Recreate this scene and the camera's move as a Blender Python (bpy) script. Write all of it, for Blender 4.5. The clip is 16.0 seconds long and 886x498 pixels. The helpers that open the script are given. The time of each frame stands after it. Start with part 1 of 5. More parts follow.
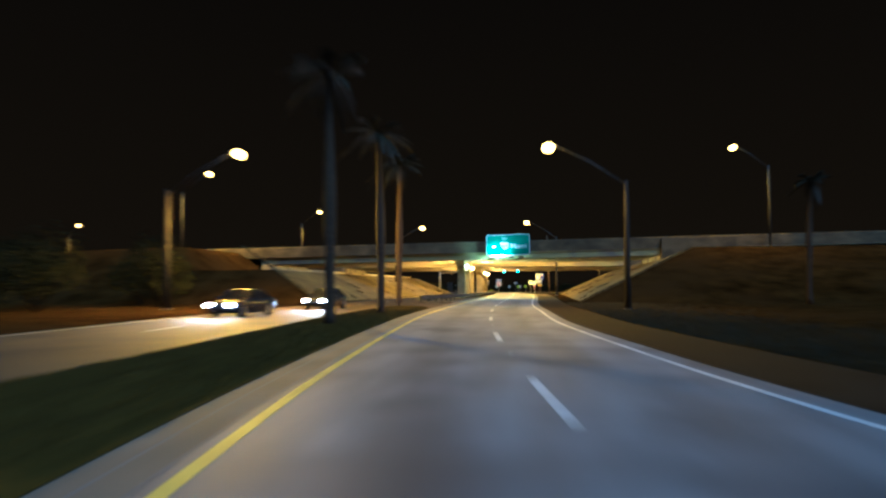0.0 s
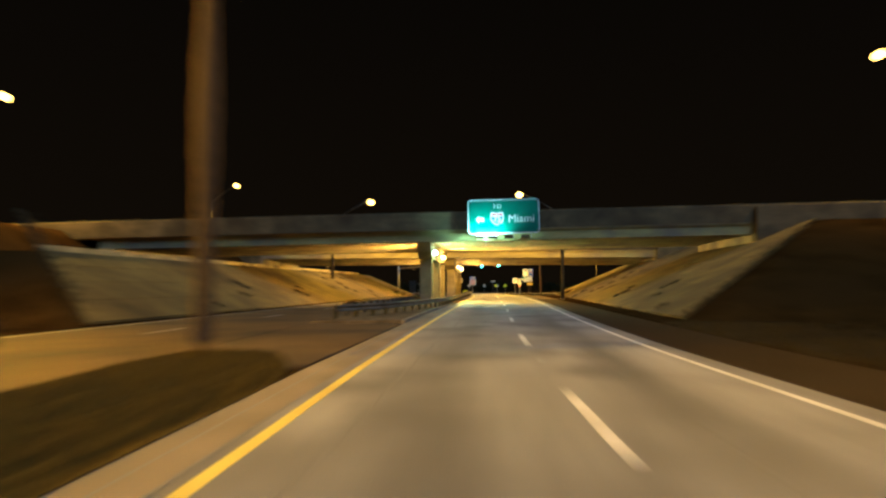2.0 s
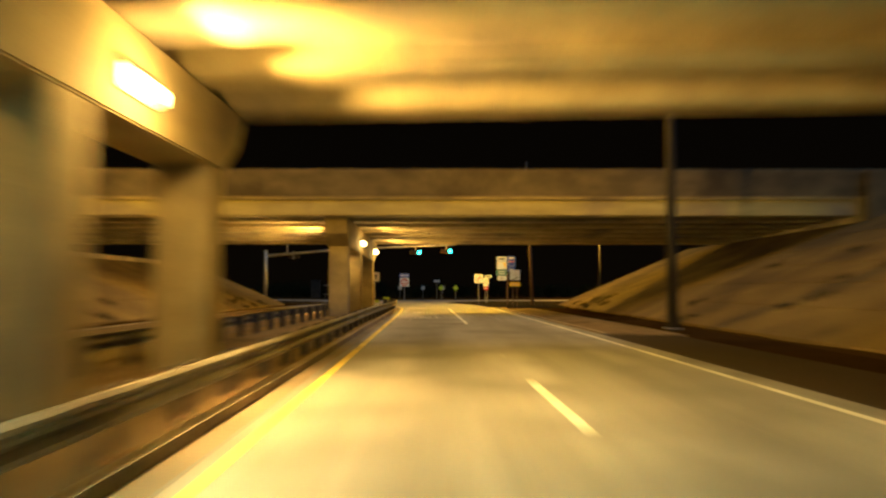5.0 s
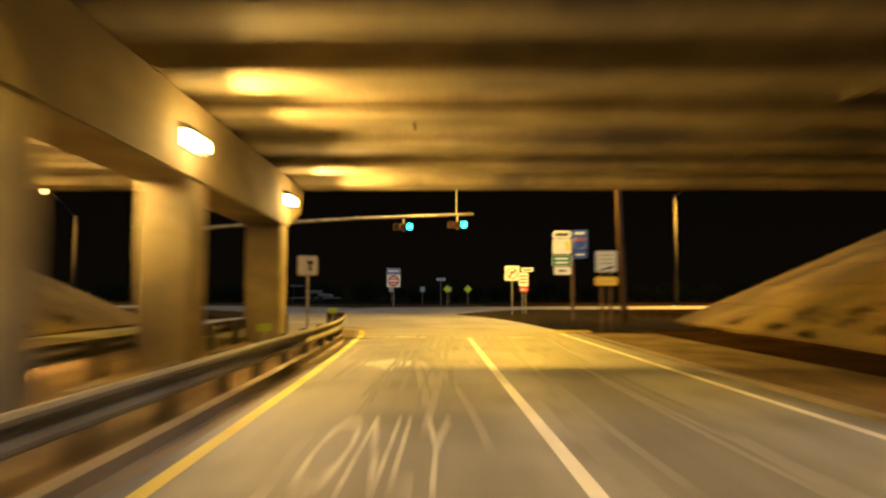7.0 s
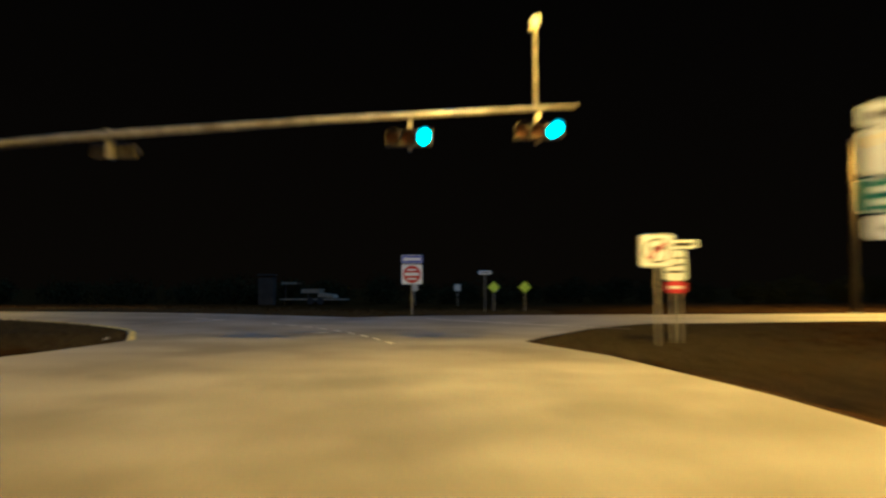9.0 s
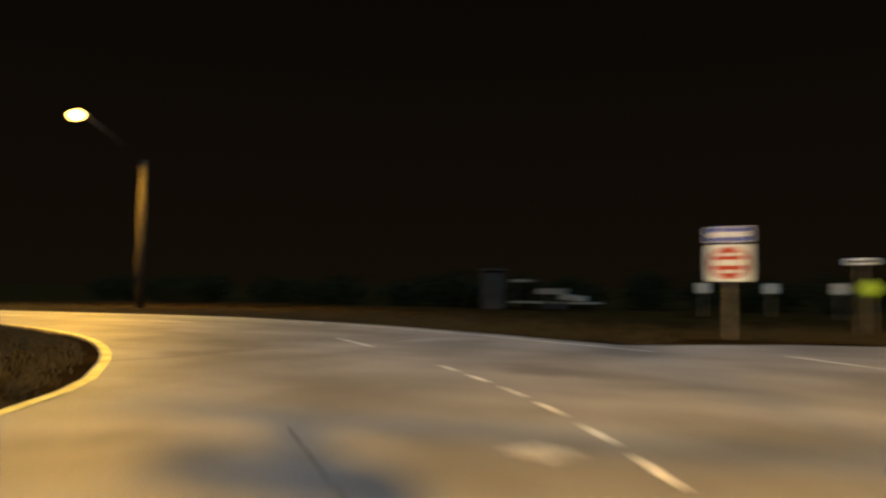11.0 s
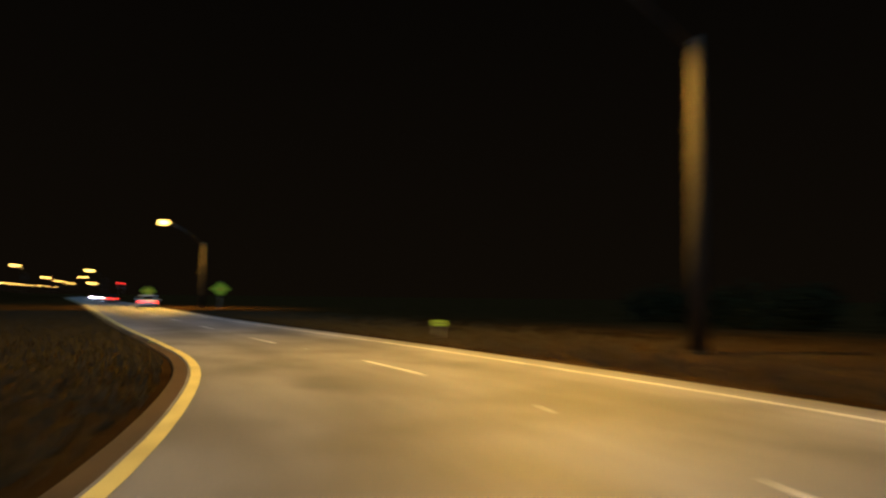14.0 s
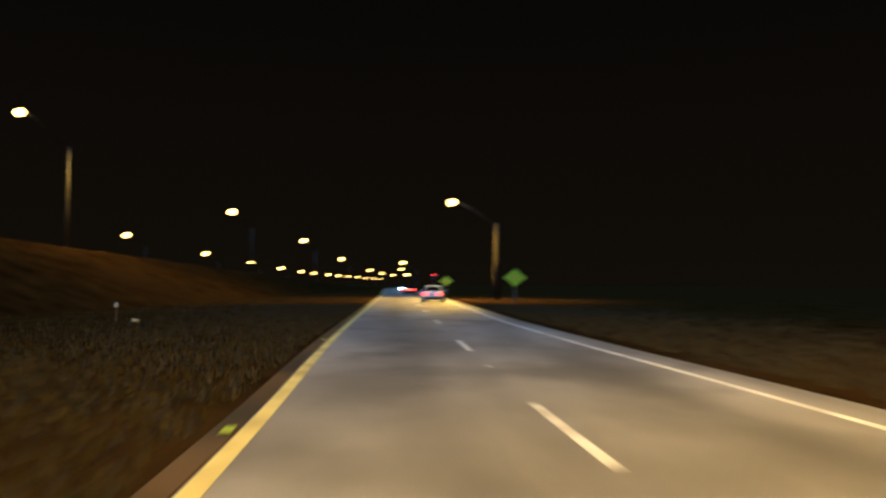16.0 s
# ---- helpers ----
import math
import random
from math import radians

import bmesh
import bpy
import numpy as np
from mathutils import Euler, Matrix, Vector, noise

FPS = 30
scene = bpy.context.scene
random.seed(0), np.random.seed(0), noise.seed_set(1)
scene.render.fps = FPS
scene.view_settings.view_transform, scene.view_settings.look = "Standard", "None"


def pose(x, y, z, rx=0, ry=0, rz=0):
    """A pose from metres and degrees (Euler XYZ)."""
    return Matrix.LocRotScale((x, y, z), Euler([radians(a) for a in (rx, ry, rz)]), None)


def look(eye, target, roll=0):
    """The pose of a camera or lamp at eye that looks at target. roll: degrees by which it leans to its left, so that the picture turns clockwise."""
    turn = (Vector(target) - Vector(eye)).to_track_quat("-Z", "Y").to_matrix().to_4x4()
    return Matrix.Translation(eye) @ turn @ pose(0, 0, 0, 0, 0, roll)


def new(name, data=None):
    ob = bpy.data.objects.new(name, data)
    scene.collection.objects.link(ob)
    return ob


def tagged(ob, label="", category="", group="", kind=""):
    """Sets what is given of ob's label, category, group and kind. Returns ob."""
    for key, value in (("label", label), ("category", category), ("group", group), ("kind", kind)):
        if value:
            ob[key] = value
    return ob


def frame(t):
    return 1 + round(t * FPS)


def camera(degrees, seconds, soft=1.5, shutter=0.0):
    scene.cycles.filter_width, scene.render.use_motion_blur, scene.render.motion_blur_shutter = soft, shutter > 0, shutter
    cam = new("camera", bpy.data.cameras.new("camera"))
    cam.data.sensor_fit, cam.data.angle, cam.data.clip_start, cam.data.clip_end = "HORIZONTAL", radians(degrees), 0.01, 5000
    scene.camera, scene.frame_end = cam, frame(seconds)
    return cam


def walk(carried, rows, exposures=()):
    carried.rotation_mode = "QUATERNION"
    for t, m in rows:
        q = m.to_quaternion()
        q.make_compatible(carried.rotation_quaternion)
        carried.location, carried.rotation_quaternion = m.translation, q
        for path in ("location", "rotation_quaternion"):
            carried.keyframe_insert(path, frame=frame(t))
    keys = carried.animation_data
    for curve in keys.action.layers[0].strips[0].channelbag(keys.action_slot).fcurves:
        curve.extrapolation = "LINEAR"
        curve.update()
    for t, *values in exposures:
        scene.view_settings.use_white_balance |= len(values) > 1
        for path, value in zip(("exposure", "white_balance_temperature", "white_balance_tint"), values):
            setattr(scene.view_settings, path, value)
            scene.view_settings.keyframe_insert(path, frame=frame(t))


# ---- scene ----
EXPO = [(0.0, 1.1, 4900, 10), (1.0, 0.95, 5350, 10), (2.0, 0.6, 5900, 10), (3.0, 0.55, 5600, 10), (4.0, 0.1, 5950, 10), (4.9, -0.45, 5950, 10), (5.6, -0.1, 5950, 10), (6.5, -0.05, 5750, 10), (7.2, -0.1, 5500, 10), (8.2, -0.5, 4350, 12), (9.5, -0.1, 5400, 11), (10.5, 0.6, 6350, 10), (11.5, 0.85, 6300, 10), (12.5, 0.85, 5800, 10), (14.0, 0.35, 5800, 10), (15.0, 0.45, 5400, 10), (16.0, 0.8, 5150, 10)]
cam = camera(63.95, 16.0, soft=2.3, shutter=1.8)
EYE = 1.53  # metres over the road
# seconds, x, y, pitch, lean, yaw
PATH = [
    (0.00, 7.28, -94.91, 3.06, -0.14, 8.00), (0.50, 6.05, -85.48, 3.12, -0.33, 7.04),
    (1.00, 4.91, -76.03, 3.08, -0.38, 6.37), (1.50, 3.97, -66.82, 3.01, -0.42, 5.85),
    (2.00, 3.03, -57.13, 2.99, -0.04, 5.20), (2.50, 2.25, -46.93, 3.02, 0.23, 4.40),
    (3.00, 1.66, -36.73, 3.06, 0.57, 3.36), (3.50, 1.37, -26.29, 3.13, 0.91, 2.05),
    (4.00, 1.14, -15.44, 3.07, 0.43, 0.55), (4.20, 1.08, -11.83, 2.82, 0.18, 0.23),
    (4.70, 1.00, -2.96, 3.15, 0.06, 0.12), (5.20, 0.92, 5.55, 3.18, 0.05, 0.24),
    (5.80, 0.82, 15.20, 3.20, 0.13, 0.08), (6.30, 0.77, 22.75, 3.38, 0.39, 0.02),
    (6.50, 0.74, 25.68, 3.35, 0.29, 0.17), (7.00, 0.64, 32.77, 3.30, 0.03, 0.58),
    (7.50, 0.50, 39.13, 3.34, -0.35, 0.90), (8.00, 0.24, 45.60, 3.18, -0.20, 1.35),
    (8.20, 0.18, 47.92, 3.11, -0.23, 1.47), (8.70, -0.04, 53.42, 3.17, -0.09, 2.38),
    (9.20, -0.37, 58.44, 3.18, -0.08, 4.36), (9.70, -0.90, 63.14, 3.17, -0.21, 7.51),
    (10.30, -1.97, 68.51, 3.09, -0.87, 13.66), (10.50, -2.49, 70.28, 3.22, -0.66, 16.41),
    (11.00, -4.12, 74.41, 3.08, 0.46, 23.14), (11.50, -6.16, 78.16, 2.54, 0.13, 30.84),
    (12.00, -8.95, 82.06, 2.44, -0.00, 39.22), (12.50, -12.10, 85.35, 3.16, 0.59, 47.27),
    (13.00, -15.13, 87.83, 2.52, 0.87, 52.54), (13.50, -18.98, 90.33, 3.04, 0.69, 59.26),
    (14.00, -23.52, 92.66, 3.92, 0.64, 65.35), (14.50, -27.94, 94.28, 3.38, 0.08, 71.81),
    (15.00, -32.04, 95.24, 3.18, -0.12, 78.42), (15.50, -36.68, 95.75, 3.22, -0.17, 84.77),
    (16.00, -40.65, 95.87, 2.89, 0.28, 89.42),
]
walk(cam, [(t, pose(x, y, EYE, 90 + p, 0, yaw) @ pose(0, 0, 0, 0, 0, r)) for t, x, y, p, r, yaw in PATH], EXPO)
# ---- end of walk

# ---- world and light
world = bpy.data.worlds.new("night_sky")
scene.world = world
world.use_nodes = True
wt = world.node_tree
wc, ws, wr = wt.nodes.new("ShaderNodeTexCoord"), wt.nodes.new("ShaderNodeSeparateXYZ"), wt.nodes.new("ShaderNodeValToRGB")
wt.links.new(wc.outputs["Generated"], ws.inputs["Vector"])
wt.links.new(ws.outputs["Z"], wr.inputs["Fac"])
wr.color_ramp.elements[0].position, wr.color_ramp.elements[1].position = 0.0, 0.55
wr.color_ramp.elements[0].color, wr.color_ramp.elements[1].color = (0.0036, 0.0023, 0.0011, 1), (0.0010, 0.0008, 0.0006, 1)
wt.links.new(wr.outputs["Color"], wt.nodes["Background"].inputs["Color"])

# Made-up bluish sun: stands in for the driven car's headlights on the road.
FILL_SUN = 1.15
fill_sun = new("headlight_fill", bpy.data.lights.new("headlight_fill", "SUN"))
fill_sun.data.energy, fill_sun.data.angle, fill_sun.data.color = FILL_SUN, radians(35), (0.44, 0.71, 1.0)
fill_sun.matrix_world = look((46, -50, 86), (0, 0, 0))

SODIUM = (1.0, 0.50, 0.034)
STREET, PACK, SIGNLAMP, JUNCTION = 15000.0, 6500.0, 420.0, 1.5


def bulb(place, power, colour, size=0.25):
    ob = new("lamp_light", bpy.data.lights.new("lamp_light", "POINT"))
    ob.data.energy, ob.data.color, ob.data.shadow_soft_size = power, colour, size
    ob.matrix_world = pose(*place)
    return ob


def spot(place, target, power, colour, cone=160, size=0.25):
    ob = new("lamp_light", bpy.data.lights.new("lamp_light", "SPOT"))
    ob.data.energy, ob.data.color, ob.data.shadow_soft_size = power, colour, size
    ob.data.spot_size, ob.data.spot_blend = radians(cone), 0.35
    ob.matrix_world = look(place, target)
    return ob


# ---- materials
def nodes(name, rough=0.6, metal=0.0, spec=0.5):
    m = bpy.data.materials.new(name)
    m.use_nodes = True
    b = m.node_tree.nodes["Principled BSDF"]
    b.inputs["Roughness"].default_value, b.inputs["Metallic"].default_value = rough, metal
    b.inputs["Specular IOR Level"].default_value = spec
    return m, m.node_tree, b


def noisy(name, dark, light, scale=3.0, fine=40.0, rough=0.7, metal=0.0, bump=0.2, stain=None, stain_scale=0.35, stretch=(1, 1, 1), low=0.3, high=0.7, distance=0.01, spec=0.4, wear=()):
    """Two scales of noise between two colours, an optional large stain, and fine relief."""
    m, t, b = nodes(name, rough, metal, spec)
    tc = t.nodes.new("ShaderNodeTexCoord")
    mp = t.nodes.new("ShaderNodeMapping")
    mp.inputs["Scale"].default_value = stretch
    t.links.new(tc.outputs["Object"], mp.inputs["Vector"])
    n1, n2 = t.nodes.new("ShaderNodeTexNoise"), t.nodes.new("ShaderNodeTexNoise")
    for n, s, d in ((n1, scale, 6), (n2, fine, 4)):
        n.inputs["Scale"].default_value, n.inputs["Detail"].default_value = s, d
        t.links.new(mp.outputs["Vector"], n.inputs["Vector"])
    mix = t.nodes.new("ShaderNodeMath")
    mix.operation = "ADD"
    half = t.nodes.new("ShaderNodeMath")
    half.operation, half.inputs[1].default_value = "MULTIPLY_ADD", 0.45
    half.inputs[2].default_value = -0.22
    t.links.new(n2.outputs["Fac"], half.inputs[0])
    t.links.new(n1.outputs["Fac"], mix.inputs[0])
    t.links.new(half.outputs[0], mix.inputs[1])
    ramp = t.nodes.new("ShaderNodeValToRGB")
    e = ramp.color_ramp.elements
    e[0].position, e[1].position = low, high
    e[0].color, e[1].color = (*dark, 1), (*light, 1)
    t.links.new(mix.outputs[0], ramp.inputs["Fac"])
    colour = ramp.outputs["Color"]
    if stain:
        n3 = t.nodes.new("ShaderNodeTexNoise")
        n3.inputs["Scale"].default_value, n3.inputs["Detail"].default_value = stain_scale, 5
        t.links.new(tc.outputs["Object"], n3.inputs["Vector"])
        r3 = t.nodes.new("ShaderNodeValToRGB")
        r3.color_ramp.elements[0].position, r3.color_ramp.elements[1].position = 0.48, 0.66
        t.links.new(n3.outputs["Fac"], r3.inputs["Fac"])
        mc = t.nodes.new("ShaderNodeMixRGB")
        mc.inputs["Color2"].default_value = (*stain, 1)
        t.links.new(r3.outputs["Color"], mc.inputs["Fac"])
        t.links.new(colour, mc.inputs["Color1"])
        colour = mc.outputs["Color"]
    if wear:
        uv, sx, wr = t.nodes.new("ShaderNodeUVMap"), t.nodes.new("ShaderNodeSeparateXYZ"), t.nodes.new("ShaderNodeValToRGB")
        uv.uv_map = "across"
        t.links.new(uv.outputs["UV"], sx.inputs["Vector"])
        wob = t.nodes.new("ShaderNodeMath")
        wob.operation, wob.inputs[1].default_value = "MULTIPLY_ADD", 0.05
        t.links.new(n1.outputs["Fac"], wob.inputs[0])
        t.links.new(sx.outputs["X"], wob.inputs[2])
        t.links.new(wob.outputs[0], wr.inputs["Fac"])
        wr.color_ramp.interpolation = "EASE"
        while len(wr.color_ramp.elements) < len(wear):
            wr.color_ramp.elements.new(0.5)
        for q, (p, v) in zip(wr.color_ramp.elements, wear):
            q.position, q.color = p, (v, v, v, 1)
        mw = t.nodes.new("ShaderNodeMixRGB")
        mw.blend_type, mw.inputs["Fac"].default_value = "MULTIPLY", 1.0
        t.links.new(colour, mw.inputs["Color1"])
        t.links.new(wr.outputs["Color"], mw.inputs["Color2"])
        colour = mw.outputs["Color"]
    t.links.new(colour, b.inputs["Base Color"])
    if bump:
        bp = t.nodes.new("ShaderNodeBump")
        bp.inputs["Strength"].default_value, bp.inputs["Distance"].default_value = bump, distance
        t.links.new(mix.outputs[0], bp.inputs["Height"])
        t.links.new(bp.outputs["Normal"], b.inputs["Normal"])
    rr = t.nodes.new("ShaderNodeMapRange")
    rr.inputs["To Min"].default_value, rr.inputs["To Max"].default_value = max(0.05, rough - 0.12), min(1.0, rough + 0.12)
    t.links.new(n1.outputs["Fac"], rr.inputs["Value"])
    t.links.new(rr.outputs["Result"], b.inputs["Roughness"])
    return m


def glow(name, colour, strength):
    m, t, b = nodes(name, 0.4)
    b.inputs["Base Color"].default_value = (*colour, 1)
    b.inputs["Emission Color"].default_value = (*colour, 1)
    b.inputs["Emission Strength"].default_value = strength
    return m


WEAR = ((0.0, 0.7), (0.07, 0.95), (0.18, 0.84), (0.295, 0.64), (0.40, 0.88), (0.52, 1.0), (0.62, 0.86), (0.745, 0.66), (0.85, 0.88), (0.94, 1.0), (1.0, 0.75))
ASPHALT = noisy("worn_asphalt", (0.13, 0.132, 0.138), (0.31, 0.31, 0.307), 0.9, 90, 0.66, bump=0.5, stain=(0.125, 0.126, 0.13), stain_scale=0.42, stretch=(1, 0.10, 1), low=0.24, high=0.74, distance=0.006, wear=WEAR)
RAMP_ASPHALT = noisy("ramp_asphalt", (0.135, 0.135, 0.135), (0.285, 0.283, 0.277), 0.55, 80, 0.66, bump=0.5, stain=(0.14, 0.139, 0.136), stain_scale=0.33, stretch=(0.45, 1, 1), low=0.26, high=0.72, distance=0.006)
RAMP_LANES = noisy("ramp_lane_asphalt", (0.135, 0.135, 0.135), (0.30, 0.298, 0.291), 0.55, 80, 0.66, bump=0.5, stain=(0.14, 0.139, 0.136), stain_scale=0.33, stretch=(0.3, 1, 1), low=0.26, high=0.72, distance=0.006, wear=WEAR)
OLD_ASPHALT = noisy("old_asphalt", (0.056, 0.036, 0.018), (0.115, 0.078, 0.042), 0.6, 50, 0.7, bump=0.35, stain=(0.035, 0.030, 0.024), stain_scale=0.25, distance=0.006, spec=0.15)
# Parapets, wing walls: dimmer light than on the beams is put into this tone.
PARAPET = noisy("shaded_weathered_concrete", (0.058, 0.046, 0.024), (0.135, 0.110, 0.060), 0.6, 22, 0.85, bump=0.25, stain=(0.044, 0.034, 0.018), stain_scale=0.35, stretch=(1, 1, 2.2))
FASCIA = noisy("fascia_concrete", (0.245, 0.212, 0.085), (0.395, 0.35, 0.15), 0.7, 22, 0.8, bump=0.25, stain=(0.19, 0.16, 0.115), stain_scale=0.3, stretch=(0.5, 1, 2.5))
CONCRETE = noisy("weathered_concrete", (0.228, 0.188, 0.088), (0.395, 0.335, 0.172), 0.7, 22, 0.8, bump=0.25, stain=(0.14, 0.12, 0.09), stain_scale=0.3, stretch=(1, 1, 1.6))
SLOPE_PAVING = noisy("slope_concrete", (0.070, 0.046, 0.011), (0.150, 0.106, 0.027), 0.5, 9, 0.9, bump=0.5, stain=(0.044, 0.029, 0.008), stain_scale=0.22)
GUTTER = noisy("gutter_concrete", (0.132, 0.106, 0.074), (0.235, 0.196, 0.142), 0.9, 30, 0.8, bump=0.25, stain=(0.12, 0.105, 0.08), stain_scale=0.5)
SHOULDER = noisy("shoulder_asphalt", (0.014, 0.008, 0.0035), (0.036, 0.023, 0.011), 0.8, 40, 0.85, bump=0.4, stain=(0.022, 0.016, 0.009), stain_scale=0.4, distance=0.01, spec=0.1)
RAIL_STEEL = noisy("weathered_rail_steel", (0.085, 0.083, 0.078), (0.19, 0.185, 0.17), 3, 40, 0.6, metal=0.4, bump=0.1, stain=(0.075, 0.06, 0.045), stain_scale=0.8)
GRAVEL = noisy("sandy_verge", (0.085, 0.060, 0.030), (0.185, 0.135, 0.072), 1.5, 30, 0.95, bump=0.5, stain=(0.06, 0.043, 0.022), stain_scale=0.5, distance=0.03, spec=0.1)
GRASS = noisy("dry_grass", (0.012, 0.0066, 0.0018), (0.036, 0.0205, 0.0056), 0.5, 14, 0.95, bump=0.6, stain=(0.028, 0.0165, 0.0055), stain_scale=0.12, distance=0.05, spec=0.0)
LAWN = noisy("mown_lawn", (0.044, 0.027, 0.0035), (0.088, 0.057, 0.008), 0.8, 25, 0.95, bump=0.6, distance=0.04, spec=0.1)
BLADE = noisy("grass_blade", (0.044, 0.029, 0.004), (0.090, 0.062, 0.009), 3, 20, 0.85, bump=0, spec=0.2)
DRY_BLADE = noisy("dry_grass_blade", (0.018, 0.016, 0.007), (0.055, 0.044, 0.022), 3, 20, 0.9, bump=0, spec=0.2)
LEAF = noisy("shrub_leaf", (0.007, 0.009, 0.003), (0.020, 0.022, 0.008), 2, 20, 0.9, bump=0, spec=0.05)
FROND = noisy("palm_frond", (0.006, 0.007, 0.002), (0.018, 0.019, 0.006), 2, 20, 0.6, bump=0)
BARK = noisy("palm_bark", (0.022, 0.0125, 0.006), (0.055, 0.034, 0.017), 2.5, 30, 0.9, bump=0.6, stretch=(1, 1, 4), distance=0.02)
TWIG = noisy("dark_twig", (0.006, 0.005, 0.003), (0.016, 0.013, 0.008), 2, 25, 0.95, bump=0, spec=0.05)
PEELING = noisy("dark_weathered_timber", (0.015, 0.012, 0.008), (0.045, 0.036, 0.025), 1.5, 25, 0.9, bump=0.3)
DULL_TAN = noisy("faded_trailer_paint", (0.16, 0.14, 0.10), (0.26, 0.23, 0.17), 2, 30, 0.7, bump=0.05)
WOOD = noisy("utility_wood", (0.055, 0.034, 0.018), (0.12, 0.078, 0.044), 2, 25, 0.9, bump=0.5, stretch=(6, 6, 0.6), distance=0.015)
STEEL = noisy("galvanised_steel", (0.30, 0.30, 0.29), (0.48, 0.48, 0.46), 4, 40, 0.45, metal=0.7, bump=0.1, stain=(0.20, 0.18, 0.15), stain_scale=0.8)
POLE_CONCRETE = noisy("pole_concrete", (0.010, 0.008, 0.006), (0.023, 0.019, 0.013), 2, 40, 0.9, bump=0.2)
DARK_METAL = noisy("dark_metal", (0.03, 0.03, 0.03), (0.07, 0.068, 0.065), 5, 40, 0.5, metal=0.4, bump=0.1)
ALUMINIUM = noisy("sign_back", (0.36, 0.36, 0.35), (0.50, 0.50, 0.49), 3, 40, 0.45, metal=0.5, bump=0.05)
WHITE_LINE = noisy("white_road_paint", (0.50, 0.50, 0.49), (0.78, 0.78, 0.76), 2.5, 45, 0.6, bump=0.15, stain=(0.38, 0.37, 0.35), stain_scale=0.9)
YELLOW_LINE = noisy("yellow_road_paint", (0.54, 0.43, 0.07), (0.76, 0.62, 0.12), 2.5, 45, 0.6, bump=0.15, stain=(0.40, 0.31, 0.07), stain_scale=0.9)
PALE_YELLOW = noisy("faded_yellow_road_paint", (0.56, 0.48, 0.15), (0.76, 0.67, 0.24), 2.5, 45, 0.6, bump=0.15, stain=(0.42, 0.36, 0.13), stain_scale=0.9)
SIGN_GREEN = noisy("green_sheeting", (0.003, 0.13, 0.105), (0.006, 0.165, 0.132), 1.2, 30, 0.4, bump=0.02)
SIGN_WHITE = noisy("white_sheeting", (0.60, 0.69, 0.80), (0.70, 0.79, 0.88), 2, 30, 0.4, bump=0.02)
SIGN_BLUE = noisy("blue_sheeting", (0.03, 0.075, 0.44), (0.045, 0.10, 0.54), 2, 30, 0.4, bump=0.02)
SIGN_RED = noisy("red_sheeting", (0.34, 0.02, 0.018), (0.45, 0.03, 0.025), 2, 30, 0.4, bump=0.02)
SIGN_YELLOW = noisy("yellow_sheeting", (0.78, 0.56, 0.05), (0.86, 0.64, 0.08), 2, 30, 0.4, bump=0.02)
SIGN_LIME = noisy("lime_sheeting", (0.42, 0.62, 0.03), (0.52, 0.74, 0.05), 2, 30, 0.4, bump=0.02)
# Darker copy of the lime sheeting, for the mile marker.
SIGN_DARK_LIME = noisy("dark_lime_sheeting", (0.12, 0.22, 0.012), (0.18, 0.30, 0.02), 2, 30, 0.6, bump=0.02)
SIGN_BLACK = noisy("black_sheeting", (0.02, 0.02, 0.02), (0.04, 0.04, 0.04), 2, 30, 0.5, bump=0.02)
SIGN_TAN = noisy("weathered_sheeting", (0.50, 0.45, 0.34), (0.62, 0.57, 0.45), 2, 30, 0.6, bump=0.02)
WHITE_PAINT = noisy("white_car_paint", (0.74, 0.74, 0.73), (0.80, 0.80, 0.79), 2, 30, 0.22, bump=0.0)
GREY_PAINT = noisy("dark_car_paint", (0.018, 0.019, 0.021), (0.03, 0.031, 0.034), 2, 30, 0.22, bump=0.0)
BLACK_GLASS = noisy("tinted_glass", (0.008, 0.009, 0.010), (0.014, 0.015, 0.016), 2, 20, 0.12, bump=0.0, spec=0.8)
RUBBER = noisy("tyre_rubber", (0.012, 0.012, 0.012), (0.03, 0.03, 0.03), 8, 60, 0.85, bump=0.2)
CHROME = noisy("rim_alloy", (0.45, 0.45, 0.46), (0.6, 0.6, 0.61), 6, 40, 0.3, metal=0.9, bump=0.0)
WORN_LINE = noisy("worn_white_paint", (0.20, 0.20, 0.20), (0.52, 0.52, 0.50), 3.5, 40, 0.6, bump=0.1, stain=(0.16, 0.16, 0.16), stain_scale=1.6)
SKID = noisy("rubber_skid", (0.075, 0.075, 0.077), (0.17, 0.17, 0.17), 2.0, 30, 0.6, bump=0.1, stain=(0.14, 0.14, 0.14), stain_scale=1.2)
SMUDGE = noisy("tyre_smudge", (0.155, 0.155, 0.157), (0.255, 0.255, 0.252), 2.0, 30, 0.65, bump=0.1, stain=(0.17, 0.17, 0.17), stain_scale=1.2)
TYRE_MARK = noisy("tyre_mark", (0.10, 0.10, 0.10), (0.19, 0.19, 0.19), 3, 40, 0.7, bump=0.1)
LENS_SODIUM = glow("sodium_lens", (1.0, 0.56, 0.10), 10)
LENS_PACK = glow("wall_pack_lens", (1.0, 0.70, 0.26), 24)
LENS_COOL = glow("cool_white_lens", (0.80, 1.0, 0.92), 45)
LENS_GREEN = glow("green_signal_lens", (0.05, 0.80, 0.78), 20)
LENS_RED = glow("tail_light_lens", (1.0, 0.035, 0.02), 7)
LENS_HEAD = glow("headlight_lens", (0.85, 0.92, 1.0), 200)
LENS_OFF = noisy("unlit_lens", (0.05, 0.02, 0.015), (0.09, 0.04, 0.02), 4, 30, 0.25, bump=0.0)
